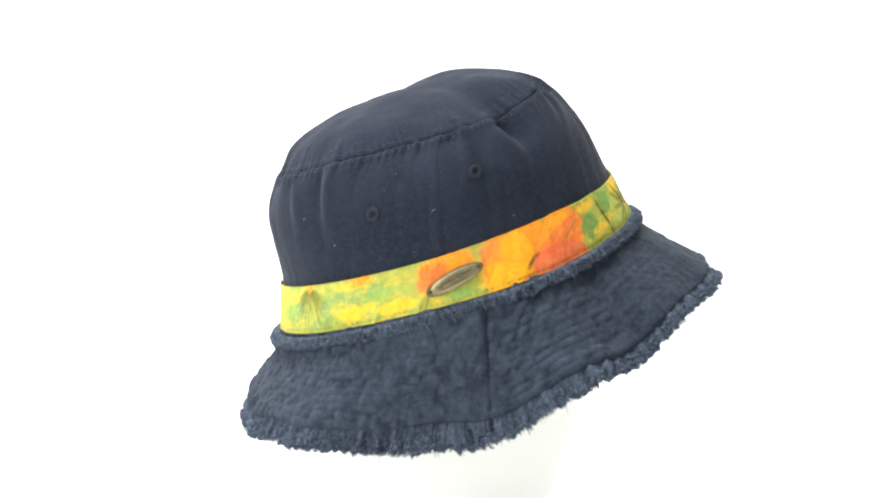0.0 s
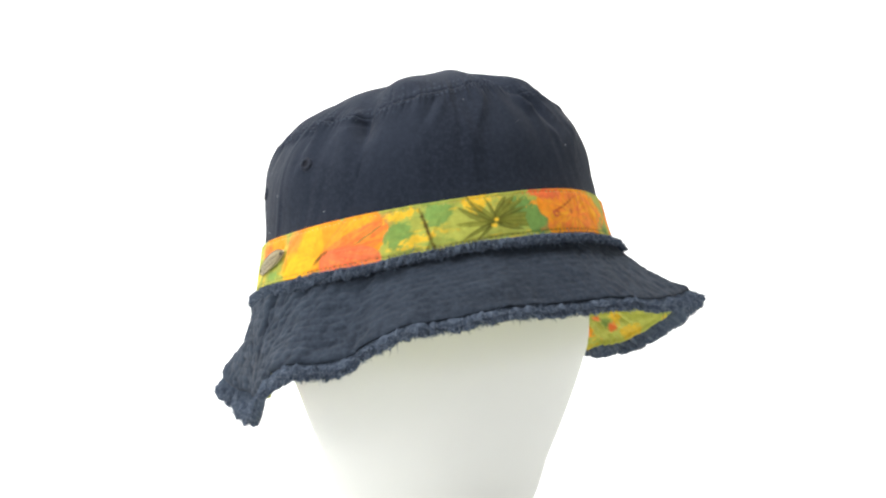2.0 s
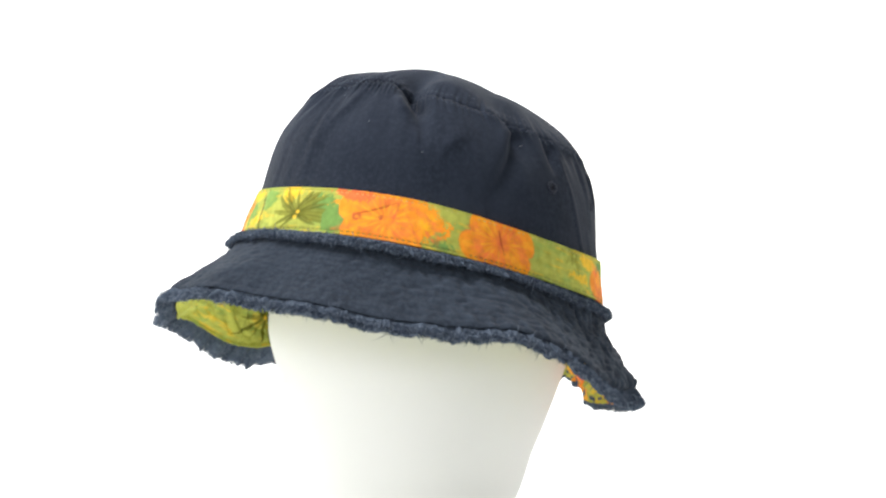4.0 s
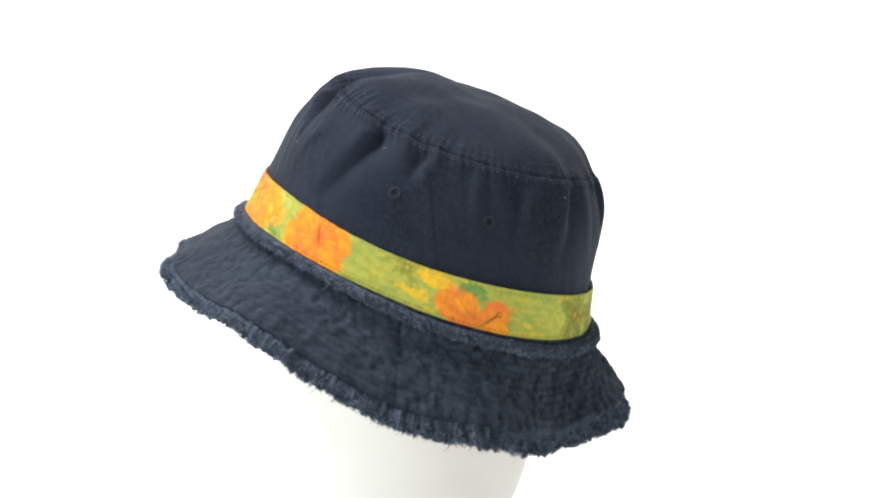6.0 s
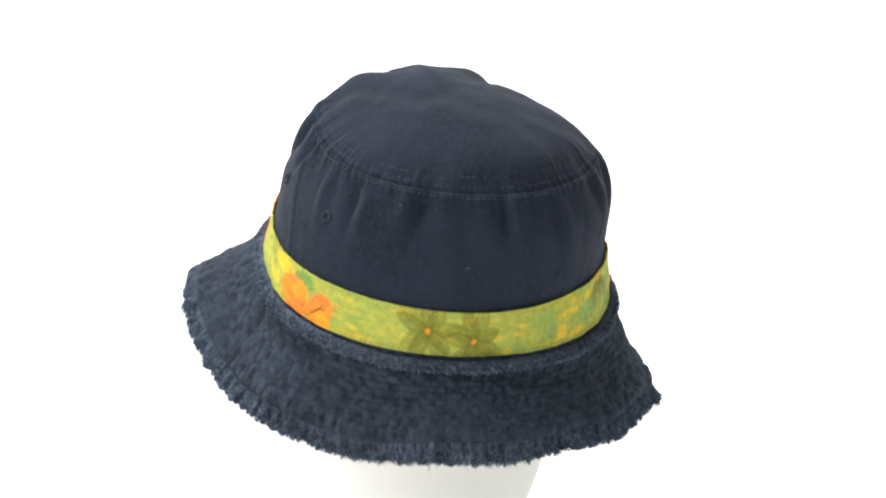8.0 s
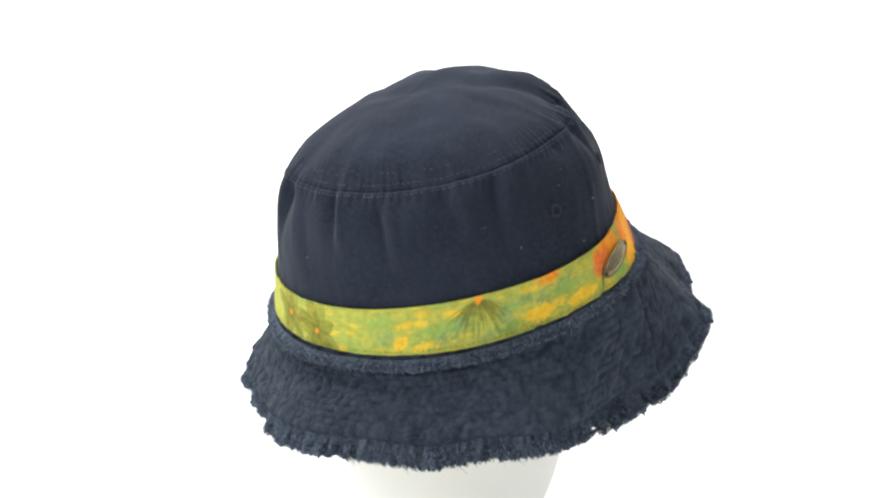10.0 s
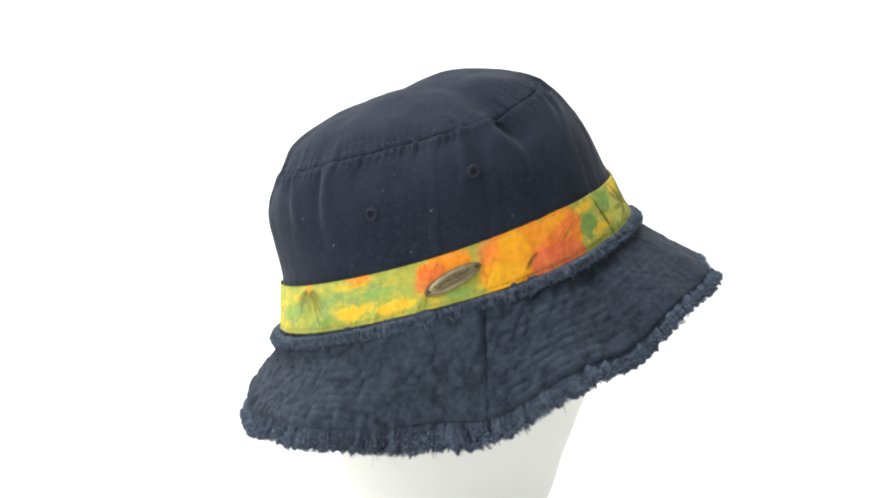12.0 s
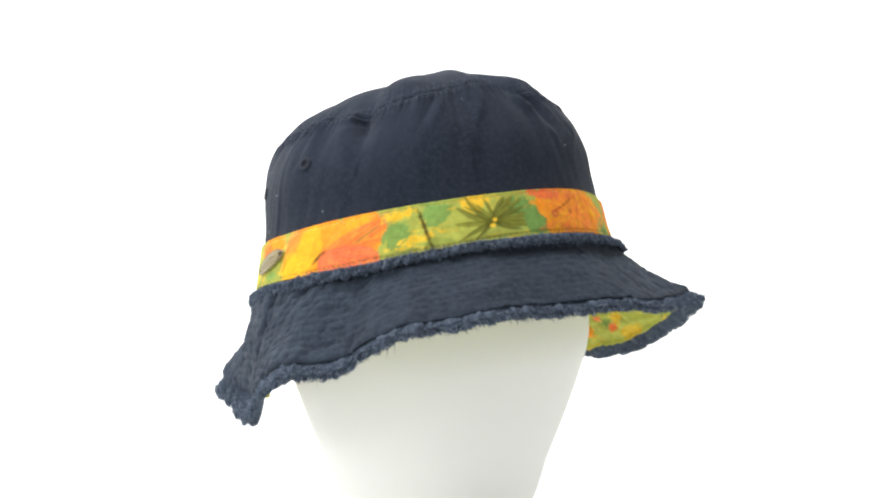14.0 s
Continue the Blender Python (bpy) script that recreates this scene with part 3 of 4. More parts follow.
    d.blob(8 * MM, 22.5, 12, 3.0, CORAL, -6, rough=1.8)
    for k in range(14):
        a = k * 0.42
        d.blob(9.5 * MM + 2.4 * math.cos(a) * (1 - k / 22), 10.5 + 2.2 * math.sin(a) * (1 - k / 22), 0.8, 0.7, CORAL * 0.75, rough=0.3)
    d.blade(9 * MM, 12.5, 14, 25, 1.0, np.array((0.52, 0.085, 0.018)), 0.14, 0.95, 0.0)
    for k in range(15):
        turn = -80 + 25 * k
        d.blade(19 * MM + 3 * math.cos(radians(turn)), 11 + 2 * math.sin(radians(turn)), turn, 13 + 4 * math.sin(k * 2.1), 0.55, np.array((0.80, 0.16, 0.030)), 0.35 * math.sin(k * 1.9), 0.16, 0.0)
        d.blade(19 * MM + 4 * math.cos(radians(turn + 11)), 11 + 3 * math.sin(radians(turn + 11)), turn + 11, 12, 0.9, np.array((0.93, 0.47, 0.030)), 0.0, 0.5, 0.0)
    d.blob(22 * MM, 17, 0.7, 7, CORAL * 0.85, -20, rough=0.5, dense=0.8)
    d.blob(27 * MM, 9, 0.6, 7, CORAL * 0.85, 25, rough=0.5, dense=0.7)
    d.blob(32 * MM, 13, 5, 6, np.array((0.93, 0.42, 0.020)), rough=1.2, blur=1.5)
    d.blob(33 * MM, 5, 1.0, 5, CORAL, 40, rough=0.6, dense=0.8)
    d.blob(38 * MM, 21, 4, 3.5, LIME, rough=1.2)
    d.blob(36 * MM, 3, 5, 2.5, GREEN * 1.2, rough=1.2)
    d.bloom(55 * MM, 13, 25, 20, (np.array((0.92, 0.31, 0.022)), np.array((0.92, 0.28, 0.022)), np.array((0.93, 0.33, 0.020))), 6)
    d.blob(55 * MM, 13, 2.2, 5.0, CORAL, 8, rough=0.8, blur=1.6, dense=0.8)
    for k in range(16):
        turn = 22.5 * k + 8 * math.sin(k * 1.7)
        d.blade(55 * MM + 2 * math.cos(radians(turn)), 13 + 2 * math.sin(radians(turn)), turn, 15 + 4 * math.sin(k * 2.7), 0.6, np.array((0.80, 0.15, 0.030)), 0.35 * math.sin(k * 1.9), 0.16, 0.0)
        d.blade(55 * MM + 5 * math.cos(radians(turn + 11)), 13 + 4 * math.sin(radians(turn + 11)), turn + 11, 12, 0.9, np.array((0.93, 0.46, 0.030)), 0.0, 0.45, 0.0)
    d.blade(55 * MM, 21, -86, 15, 0.8, np.array((0.40, 0.055, 0.015)), 0.05, 0.8, 0.0)
    # soft coral shades on the ruffled petals
    for x0, y0, rx, ry, turn in ((6, 5, 5, 2.0, 30), (12, 4, 6, 1.6, -10), (24, 5, 7, 2.4, 35), (29, 18, 6, 2.0, -30), (18, 21, 8, 1.8, 8), (21, 13, 1.4, 6, 10), (26, 12, 5, 1.4, 20), (34, 10, 2.4, 5, 10),
                                 (46, 18, 4, 2.2, 30), (47, 7, 3, 5, 0), (60, 20, 6, 2.0, -15), (63, 9, 3, 6, 20), (52, 4, 7, 1.8, 5), (57, 14, 1.6, 7, 4)):
        d.blob(x0 * MM, y0, rx, ry, CORAL, turn, rough=1.6, blur=1.4, dense=0.55)
    # dark fronds, a yellow cloud, and the two-petalled blossom
    d.palm(86 * MM, 21, 14, 9, LIME, 0.5, 1.4, 0.45)
    d.blob(95 * MM, 20, 10, 4.5, YELLOW, rough=1.6)
    d.blob(88 * MM, 9, 8, 3, YELLOW, rough=1.6, dense=0.8)
    d.blob(106 * MM, 20, 8, 4, GREEN * 1.2, rough=1.5)
    d.petal(107 * MM, 1, 152, 24, 10.5, np.array((0.86, 0.27, 0.030)), CORAL)
    d.petal(107 * MM, 1, 116, 18, 8.5, np.array((0.88, 0.36, 0.022)), CORAL)
    for turn in (100, 109, 118, 127, 136, 145, 154, 163):
        d.blade(107 * MM, 2, turn, 19 + 3 * math.sin(turn), 0.7, CORAL * 0.9, 0.06 * math.sin(turn), 0.55, 0.0)
    for turn in (2, 12, 22, 32, 42, 52, 62):
        d.blade(107 * MM, 2, turn, 17 + 3 * math.sin(turn), 0.7, CORAL * 0.9, 0.06 * math.sin(turn), 0.0 if turn == 2 else 0.5, 0.0)
    d.blob(101 * MM, 17, 6, 3, CORAL * 1.05, -20, rough=1.2, blur=1.8, dense=0.55)
    d.petal(107 * MM, 1, 38, 21, 9, np.array((0.86, 0.27, 0.035)), CORAL)
    d.petal(107 * MM, 2, 2, 17, 6.5, np.array((0.90, 0.36, 0.022)), CORAL)
    d.blob(114.5 * MM, 14, 6, 2.4, CORAL * 1.05, 0, rough=1.2, blur=1.6, dense=0.6)
    d.blob(111.5 * MM, 7, 5.5, 0.5, BROWN, 38, rough=0.25)
    d.blob(114 * MM, 10, 1.5, 1.5, BROWN, rough=0.4)
    d.blob(114 * MM, 10, 0.8, 0.8, ORANGE, rough=0.2)
    # the back: two dark starry blossoms side by side
    d.blob(134 * MM, 12, 12, 8, LIME, rough=1.5, dense=0.7)
    dark = np.array((0.120, 0.125, 0.016))
    for x0, y0, start, size in ((148, 13.5, 8, 26), (162.5, 8.5, 24, 23)):
        for k in range(9):
            turn = start + 40 * k + 9 * math.sin(k * 2.9)
            reach = size * (0.85 + 0.2 * math.sin(k * 1.7 + x0))
            d.blade(x0 * MM, y0, turn, reach, 6.0, dark * (1.05 + 0.6 * (k % 2)), 0.12 * math.sin(k * 1.3), 0.52, 0.55)
            d.blade(x0 * MM, y0, turn + 7, reach * 0.92, 0.32, LIME * 0.9, 0.1, 0.65, 0.0)
        d.blob(x0 * MM, y0, 1.8, 1.4, ORANGE, 50, blur=0.5, rough=0.4)
    d.blob(-172 * MM, 17, 9, 4, GREEN * 1.6, rough=2.6, blur=1.5, dense=0.6)
    d.blob(-165 * MM, 6, 4, 3.4, YELLOW, rough=1.4)
    d.blob(-152 * MM, 11, 11, 5, GREEN * 1.5, rough=2.8, blur=1.5, dense=0.65)
    teal = np.array((0.17, 0.31, 0.13))
    for x0, y0, rx, ry, turn in ((-152, 6, 7, 3, 30), (-146, 14, 4, 6, -30), (-133, 12, 4, 6, 20), (-127, 17, 8, 2, 5), (-120, 13, 6, 2.5, -15), (-113, 18, 5, 2, 10), (-137, 4, 5, 2.4, 15), (-170, 9, 6, 3, 0)):
        d.blob(x0 * MM, y0, rx, ry, teal, turn, rough=1.8, blur=1.3, dense=0.6)
    for x0, y0, rx, ry in ((-160, 16, 8, 1.6), (-149, 19, 6, 1.4), (-124, 21, 5, 1.6), (-116, 9, 7, 2.2), (-157, 4, 7, 1.8)):
        d.blob(x0 * MM, y0, rx, ry, YELLOW, 3, rough=1.5, blur=0.8, dense=0.75)
    # the drooping palm and the ground beside the badge
    for k in range(17):
        turn = -172 + 10.2 * k
        d.blade(-141 * MM, 22.5, turn, 17 + 4 * math.sin(k * 2.2), 0.8, np.array((0.145, 0.150, 0.030)), -0.22 if turn > -90 else 0.22, 0.62, 0.3)
    for turn, reach, bend in ((-18, 17, -0.35), (-30, 19, -0.35), (-42, 20, -0.3), (-150, 15, 0.3), (-165, 16, 0.35)):
        d.blade(-141 * MM, 22.5, turn, reach, 1.7, np.array((0.150, 0.150, 0.028)), bend, 0.6, 0.35)
    d.blade(-143 * MM, 20, -112, 17, 1.3, np.array((0.21, 0.19, 0.045)), 0.1, 0.6, 0.2)
    d.blob(-141 * MM, 23, 2, 1.6, ORANGE, rough=0.8)
    d.blob(-118 * MM, 23.5, 7, 2.6, ORANGE, rough=1.6)
    d.blob(-121 * MM, 7, 8, 4, YELLOW, rough=1.8)
    d.blob(-112 * MM, 14, 9, 3, GREEN * 1.6, rough=2.6, blur=1.5, dense=0.6)
    d.blob(-131 * MM, 4, 7, 3, GREEN * 1.2, rough=1.6, dense=0.7)
    return d.rgb


def lining_dye(deg, v):
    """The same print cut at random for the brim's underside; 60 mm deep."""
    d = Dye(deg * 2.3, v * 60.0, 360 * 2.3)
    brush(d, 51)
    rng = random.Random(5)
    for k in range(17):
        x0 = (k * 21.2 + rng.uniform(-4, 4)) * 2.3
        y0 = rng.uniform(12, 52)
        if abs(turn_gap(k * 21.2, 0)) < 64:
            continue
        if k % 5 == 3:
            d.palm(x0, y0, rng.uniform(18, 26), 13)
        else:
            d.blob(x0, y0, rng.uniform(18, 30), rng.uniform(16, 26), ORANGE, rough=1.8)
            d.bloom(x0, y0, rng.uniform(20, 30), rng.uniform(0, 70), (ORANGE, YELLOW * np.array((1, 0.8, 1)), CORAL * 1.1), 5)
    # yellow-green ground beside the badge and across from it, a coral blossom farther back
    for at, wide in ((-122, 46), (80, 36)):
        d.blob(at * 2.3, 32, wide, 40, LIME * 0.95, rough=2.5, blur=2.0)
        for k in range(9):
            d.blob((at + rng.uniform(-16, 16)) * 2.3, rng.uniform(6, 56), rng.uniform(4, 9), rng.uniform(2, 5), (YELLOW, GREEN, YELLOW * 0.8)[k % 3], rng.uniform(-40, 40), rough=1.5, dense=0.8)
    for k in range(5):
        d.blob((84 + 5 * math.sin(k * 2.4)) * 2.3, 16 + 8 * k, 4, 3, CORAL, rough=1.2, dense=0.85)
    d.blob(-98 * 2.3, 44, 13, 14, ORANGE, rough=1.6)
    d.blob(116 * 2.3, 34, 34, 30, ORANGE, rough=2.0)
    d.bloom(116 * 2.3, 34, 36, 15, (CORAL, ORANGE, CORAL * 0.85), 6)
    return d.rgb


# ---- threads ----
def frayed(name, anchors, ways, count, rng, parent, label, length=(0.002, 0.006), wide=0.00035, spread=0.8, clumps=0):
    """Loose cotton threads: tapered three-sided tufts that start on a closed line of anchors and lean along ways."""
    verts, faces = [], []
    n = len(anchors)
    for k in range(count):
        f = rng.random() * n
        if clumps:
            f = (int(rng.random() * clumps) / clumps * n + rng.gauss(0, 0.22 * n / clumps)) % n
        i = int(f) % n
        a = anchors[i] + (anchors[(i + 1) % n] - anchors[i]) * (f - int(f))
        w = ways[i] + np.array([rng.gauss(0, spread) for _ in range(3)]) * 0.55
        w = w / np.linalg.norm(w)
        curl = np.array([rng.gauss(0, 1) for _ in range(3)])
        curl = (curl - w * curl.dot(w)) * 0.6
        side = np.cross(w, curl)
        side = side / (np.linalg.norm(side) + 1e-9)
        up = np.cross(side, w)
        ln = rng.uniform(*length) * (1 + (rng.random() < 0.04) * 0.9)
        base = len(verts)
        for j, t in enumerate((0.0, 0.45, 0.8)):
            c = a + w * ln * t + curl * ln * t * t
            r = wide * (1.0, 0.85, 0.5)[j]
            verts += [c + side * r, c - side * r * 0.5 + up * r * 0.87, c - side * r * 0.5 - up * r * 0.87]
        verts.append(a + w * ln + curl * ln)
        for j in (0, 3):
            for e in range(3):
                g = (e + 1) % 3
                faces.append((base + j + e, base + j + g, base + j + 3 + g, base + j + 3 + e))
        for e in range(3):
            faces.append((base + 6 + e, base + 6 + (e + 1) % 3, base + 9))
    ob = link_mesh(name, verts, faces, LOOSE, parent, label)
    return tagged(ob, kind="stuff")


def fuzz(name, line, ways, normal, reach, count, parent, label, seed, span, lift):
    """Small blunt curls of thread, strewn over a frayed strip: bent three-sided tubes."""
    rng = np.random.RandomState(seed)
    n = len(line)
    # the curls gather in tufts
    tuft = rng.rand(count // 14) * n
    at = (np.repeat(tuft, 14)[:count] + rng.normal(0, 2.6, (count // 14) * 14)[:count]) % n
    count = len(at)
    i = at.astype(int) % n
    out = rng.uniform(span[0], span[1], count) ** 0.8
    height = lift[i] * np.sqrt(np.clip(1 - (2 * out - 1) ** 2, 0.05, 1)) * rng.uniform(0.3, 1.15, count) - 0.0007
    base = line[i] + ways[i] * (out * reach[i])[:, None] + normal[i] * height[:, None]
    u = rng.normal(0, 0.7, (count, 3)) + normal[i] * 1.1
    u = u / np.linalg.norm(u, axis=1, keepdims=True)
    v = ways[i] + rng.normal(0, 0.45, (count, 3))
    v = v - u * (u * v).sum(1, keepdims=True)
    v = v / np.linalg.norm(v, axis=1, keepdims=True)
    k = np.cross(u, v)
    size, sweep_, thick = rng.uniform(0.0006, 0.0016, count), rng.uniform(1.4, 3.2, count), rng.uniform(0.00016, 0.00032, count)
    rows = []
    for j in range(6):
        a = sweep_ * (j / 5 - 0.5)
        radial = u * np.cos(a)[:, None] + v * np.sin(a)[:, None]
        fat = thick * (0.55, 1.0, 1.1, 1.1, 0.9, 0.4)[j]
        for e in range(3):
            b = 2.0944 * e
            rows.append(base + radial * (size + fat * math.cos(b))[:, None] + k * (fat * math.sin(b) + size * 0.35 * (j / 5 - 0.5))[:, None])
    verts = np.stack(rows, 1).reshape(-1, 3)
    quad = [(3 * j + e, 3 * j + (e + 1) % 3, 3 * j + 3 + (e + 1) % 3, 3 * j + 3 + e) for j in range(5) for e in range(3)]
    faces = (np.array(quad)[None] + 18 * np.arange(count)[:, None, None]).reshape(-1, 4)
    return tagged(link_mesh(name, verts, faces, LOOSE, parent, label), kind="stuff")


def stitches(name, line, normal, mat, parent, pitch=0.0030, long=0.0021, wide=0.00028, lift=0.00015, skip=0.0, seed=1, label="", closed=True):
    """A row of sewn stitches along a closed line of points: small raised lozenges."""
    rng = random.Random(seed)
    step = np.linalg.norm(np.roll(line, -1, 0) - line, axis=1)
    total = step.sum()
    arc = np.concatenate([[0], np.cumsum(step)])
    loop = np.concatenate([line, line[:1]])
    nloop = np.concatenate([normal, normal[:1]])
    total = total if closed else arc[-2]
    def at(d):
        d = d % total
        return np.array([np.interp(d, arc, loop[:, k]) for k in range(3)]), np.array([np.interp(d, arc, nloop[:, k]) for k in range(3)])
    verts, faces = [], []
    for k in range(int(total / pitch) - (0 if closed else 1)):
        if rng.random() < skip:
            continue
        d = k * pitch + rng.uniform(-0.0002, 0.0002)
        (a, na), (m, nm), (b, nb) = at(d), at(d + long / 2), at(d + long)
        w = np.cross(nm, b - a)
        w = w / (np.linalg.norm(w) + 1e-9) * wide
        i = len(verts)
        verts += [a, m + w + nm * lift, b, m - w + nm * lift, m + nm * (lift + wide * 1.2)]
        faces += [(i, i + 1, i + 4), (i + 1, i + 2, i + 4), (i + 2, i + 3, i + 4), (i + 3, i, i + 4)]
    return tagged(link_mesh(name, verts, faces, mat, parent, label), kind="stuff")


def ruffle(name, line, ways, normal, reach, thick, mat, parent, label, seed, pleat=0.0010, ragged=0.3):
    """A frayed edge strip: a soft pleated roll along a closed line that reaches out along ways to a ragged edge."""
    n, m = len(line), 18
    th = np.linspace(0, 2 * np.pi, m, endpoint=False)[None, :] + np.zeros((n, 1))
    u = np.arange(n)[:, None] / n + np.zeros((1, m))
    around = th / (2 * np.pi)
    fold = grain(u * 260, around * 0 + 0.5, seed, 260) + 0.7 * grain(u * 430, around * 0 + 0.5, seed + 5, 430)
    lump = 1 + 0.45 * grain(u * 430, around * 2.5, seed + 1, 430) + 0.40 * grain(u * 900, around * 7, seed + 2, 900)
    far = reach * (1 + ragged * (0.6 * grain(u * 110, around * 0 + 0.5, seed + 3, 110) + 0.7 * grain(u * 420, around * 0 + 0.5, seed + 4, 420)))
    out = np.cos(th) * 0.5 + 0.5
    a = out * far * (0.9 + 0.1 * lump)
    b = np.sin(th) * thick * lump + pleat * fold * (0.25 + 0.75 * out)
    grid = line[:, None] + ways[:, None] * a[..., None] + normal[:, None] * b[..., None]
    i, j = np.meshgrid(np.arange(n), np.arange(m), indexing="ij")
    k, l = (i + 1) % n, (j + 1) % m
    faces = np.stack([i * m + j, k * m + j, k * m + l, i * m + l], -1).reshape(-1, 4)
    return link_mesh(name, grid.reshape(-1, 3), faces, mat, parent, label, uv=np.stack([u * 0.8, th * 0.002], -1).reshape(-1, 2))


def upsample(a, times):
    """A closed line with more points."""
    k = np.arange(len(a) * times) / times
    i = k.astype(int)
    f = (k - i)[:, None]
    return a[i % len(a)] * (1 - f) + a[(i + 1) % len(a)] * f


# ---- the bucket hat ----
def bucket_hat():
    hat = new("bucket_hat")
    hat.empty_display_size = 0.05
    tagged(hat, label="navy washed cotton bucket hat with frayed brim and floral band", category="hat")

    side = crown_side_grid()
    sheet("crown_side", side, NAVY, hat, "navy crown wall with soft folds", back=0.0012)
    top = crown_top_grid()
    sheet("crown_top", top, NAVY, hat, "faded navy crown top", back=0.0012)
    tn = normals(top)
    tn = tn * np.sign(tn[..., 2].mean())
    for at, sd, gone in ((2, 1, 0.2), (5, 2, 0.55)):
        stitches("stitching", top[:, at] + tn[:, at] * 0.0001, tn[:, at], SEAM_THREAD, hat, wide=0.00024, skip=gone, seed=sd)
    sn = normals(side)
    sn = sn * np.sign((sn[:, 30, :2] * side[:, 30, :2]).sum())
    stitches("stitching", side[:, 77], sn[:, 77], SEAM_THREAD, hat, wide=0.00028, skip=0.12, seed=3)

    # topstitching on both side seams, lint caught in the cloth
    for at in (-94, 94):
        for gap in (-1.9, 1.9):
            col = [int(round((at + gap - 3 * max(0.0, (j / 79 - 0.3) / 0.7)) * 2)) % 720 for j in range(80)]
            run = np.array([side[c, j] + sn[c, j] * 0.0001 for j, c in enumerate(col)])[26:78]
            stitches("stitching", run, np.array([sn[c, j] for j, c in enumerate(col)])[26:78], NAVY_THREAD, hat, wide=0.0002, seed=6, closed=False)
    rng = random.Random(11)
    for deg_at, j in ((-102, 28), (-70, 29), (-109, 66), (-112, 60), (-17, 72), (6, 58), (30, 48), (-128, 40), (-96, 45), (160, 44), (140, 70), (-140, 55), (75, 70)):
        i = (deg_at * 2) % 720
        c, nn_ = side[i, j], sn[i, j]
        w1 = np.array([rng.gauss(0, 1) for _ in range(3)])
        w1 = w1 - nn_ * w1.dot(nn_)
        w1 = w1 / np.linalg.norm(w1) * rng.uniform(0.0004, 0.0012)
        w2 = np.cross(nn_, w1) * 0.14
        bow = nn_ * 0.0005
        link_mesh("lint", [c - w1, c + w2 + bow, c + w1 + w2, c - w2 + bow, c + bow * 1.8], [(0, 1, 4), (1, 2, 4), (2, 3, 4), (3, 0, 4)], LINT, hat, "pale speck of lint")

    # the printed band, 0.8 mm proud of the crown, with turned-in edges
    nu, nv = 1500, 44
    angle = np.linspace(0, 2 * np.pi, nu, endpoint=False)[:, None] + np.zeros((1, nv))
    v = np.linspace(0, 1, nv)[None, :] + np.zeros((nu, 1))
    base = ring(BAND_LOW, angle) * (1 - v[..., None]) + ring(BAND_HIGH, angle) * v[..., None]
    deg = np.degrees(angle) % 360
    proud = 0.0018 + 0.0005 * grain(deg / 6, v * 2, 15, 60) + 0.00025 * grain(deg / 2, v * 3, 16, 180)
    proud = proud - 0.00035 * np.exp(-((v - 0.06) / 0.025) ** 2) - 0.00035 * np.exp(-((v - 0.94) / 0.025) ** 2)
    for at in (-97, -79, -31, -110):
        proud = proud + 0.0007 * np.exp(-(turn_gap(deg, at + 6 * (v - 0.5)) / 0.8) ** 2) * (1 - v)
    band = base + out_from_axis(angle) * proud[..., None]
    dye = band_dye(np.degrees(angle), v).reshape(-1, 3)
    sheet("hatband", band, PRINT, hat, "yellow-green cotton band printed with orange blossoms", dye, back=0.0009)
    bn = out_from_axis(angle[:, 0])
    stitches("stitching", band[:, 3], bn, DARK_THREAD, hat, wide=0.00026, seed=4, skip=0.08)
    stitches("stitching", band[:, 40], bn, OLIVE_THREAD, hat, wide=0.00026, seed=5, skip=0.08)

    # the brim: quilted navy cloth above, printed lining below, frayed rim
    brim, n, crest = brim_grid()
    sheet("brim", brim, NAVY_BRIM, hat, "quilted navy brim with rows of stitching", np.repeat(crest.reshape(-1, 1), 3, 1), back=0.0008)
    back_way = np.abs(turn_gap(np.linspace(0, 360, 1080, endpoint=False), 0))[:, None]
    under, nn, spare = brim_grid(1080, 64, 0.0112 - 0.0062 * smooth(92, 108, back_way))
    crumple = np.degrees(np.linspace(0, 2 * np.pi, 1080, endpoint=False))[:, None] + np.zeros((1, 64))
    across = np.linspace(0, 1, 64)[None, :] + np.zeros((1080, 1))
    slant = crumple / 3.2 + across * 7
    waves = np.abs(np.sin(slant * 1.9 + 1.6 * grain(crumple / 6, across * 4, 34, 60))) ** 0.7 - 0.6
    under = under - nn * (0.0018 + (0.0019 * waves + 0.0010 * grain(crumple / 2.5 + across * 3, across * 11, 33, 144)) * (1 - 0.8 * smooth(0.8, 0.98, across)))[..., None]
    deg = np.degrees(np.linspace(0, 2 * np.pi, 1080, endpoint=False))[:, None] + np.zeros((1, 64))
    vv = np.linspace(0, 1, 64)[None, :] + np.zeros((1080, 1))
    sheet("brim_lining", (under - nn * 0.0041)[:, ::-1], PRINT, hat, "floral printed lining under the brim", lining_dye(deg, vv)[:, ::-1].reshape(-1, 3), back=0.0005)
    rows = n * 0.00005
    for k in range(1, 13):
        j = int(round((k / 13) * 83))
        stitches("stitching", brim[:, j] + rows[:, j], n[:, j], NAVY_THREAD, hat, pitch=0.0036, long=0.0022, wide=0.0002, skip=0.1, seed=10 + k)

    rng = random.Random(3)
    edge = upsample(brim[:, -1] - n[:, -1] * 0.0001, 3)
    ways = brim[:, -1] - brim[:, -12]
    ways = upsample(ways / np.linalg.norm(ways, axis=1, keepdims=True), 3)
    up = upsample(n[:, -1], 3)
    # beside the badge and across from it the frayed edge curls outwards
    turn3 = turn_gap(np.arange(len(edge)) / len(edge) * 360, 0)
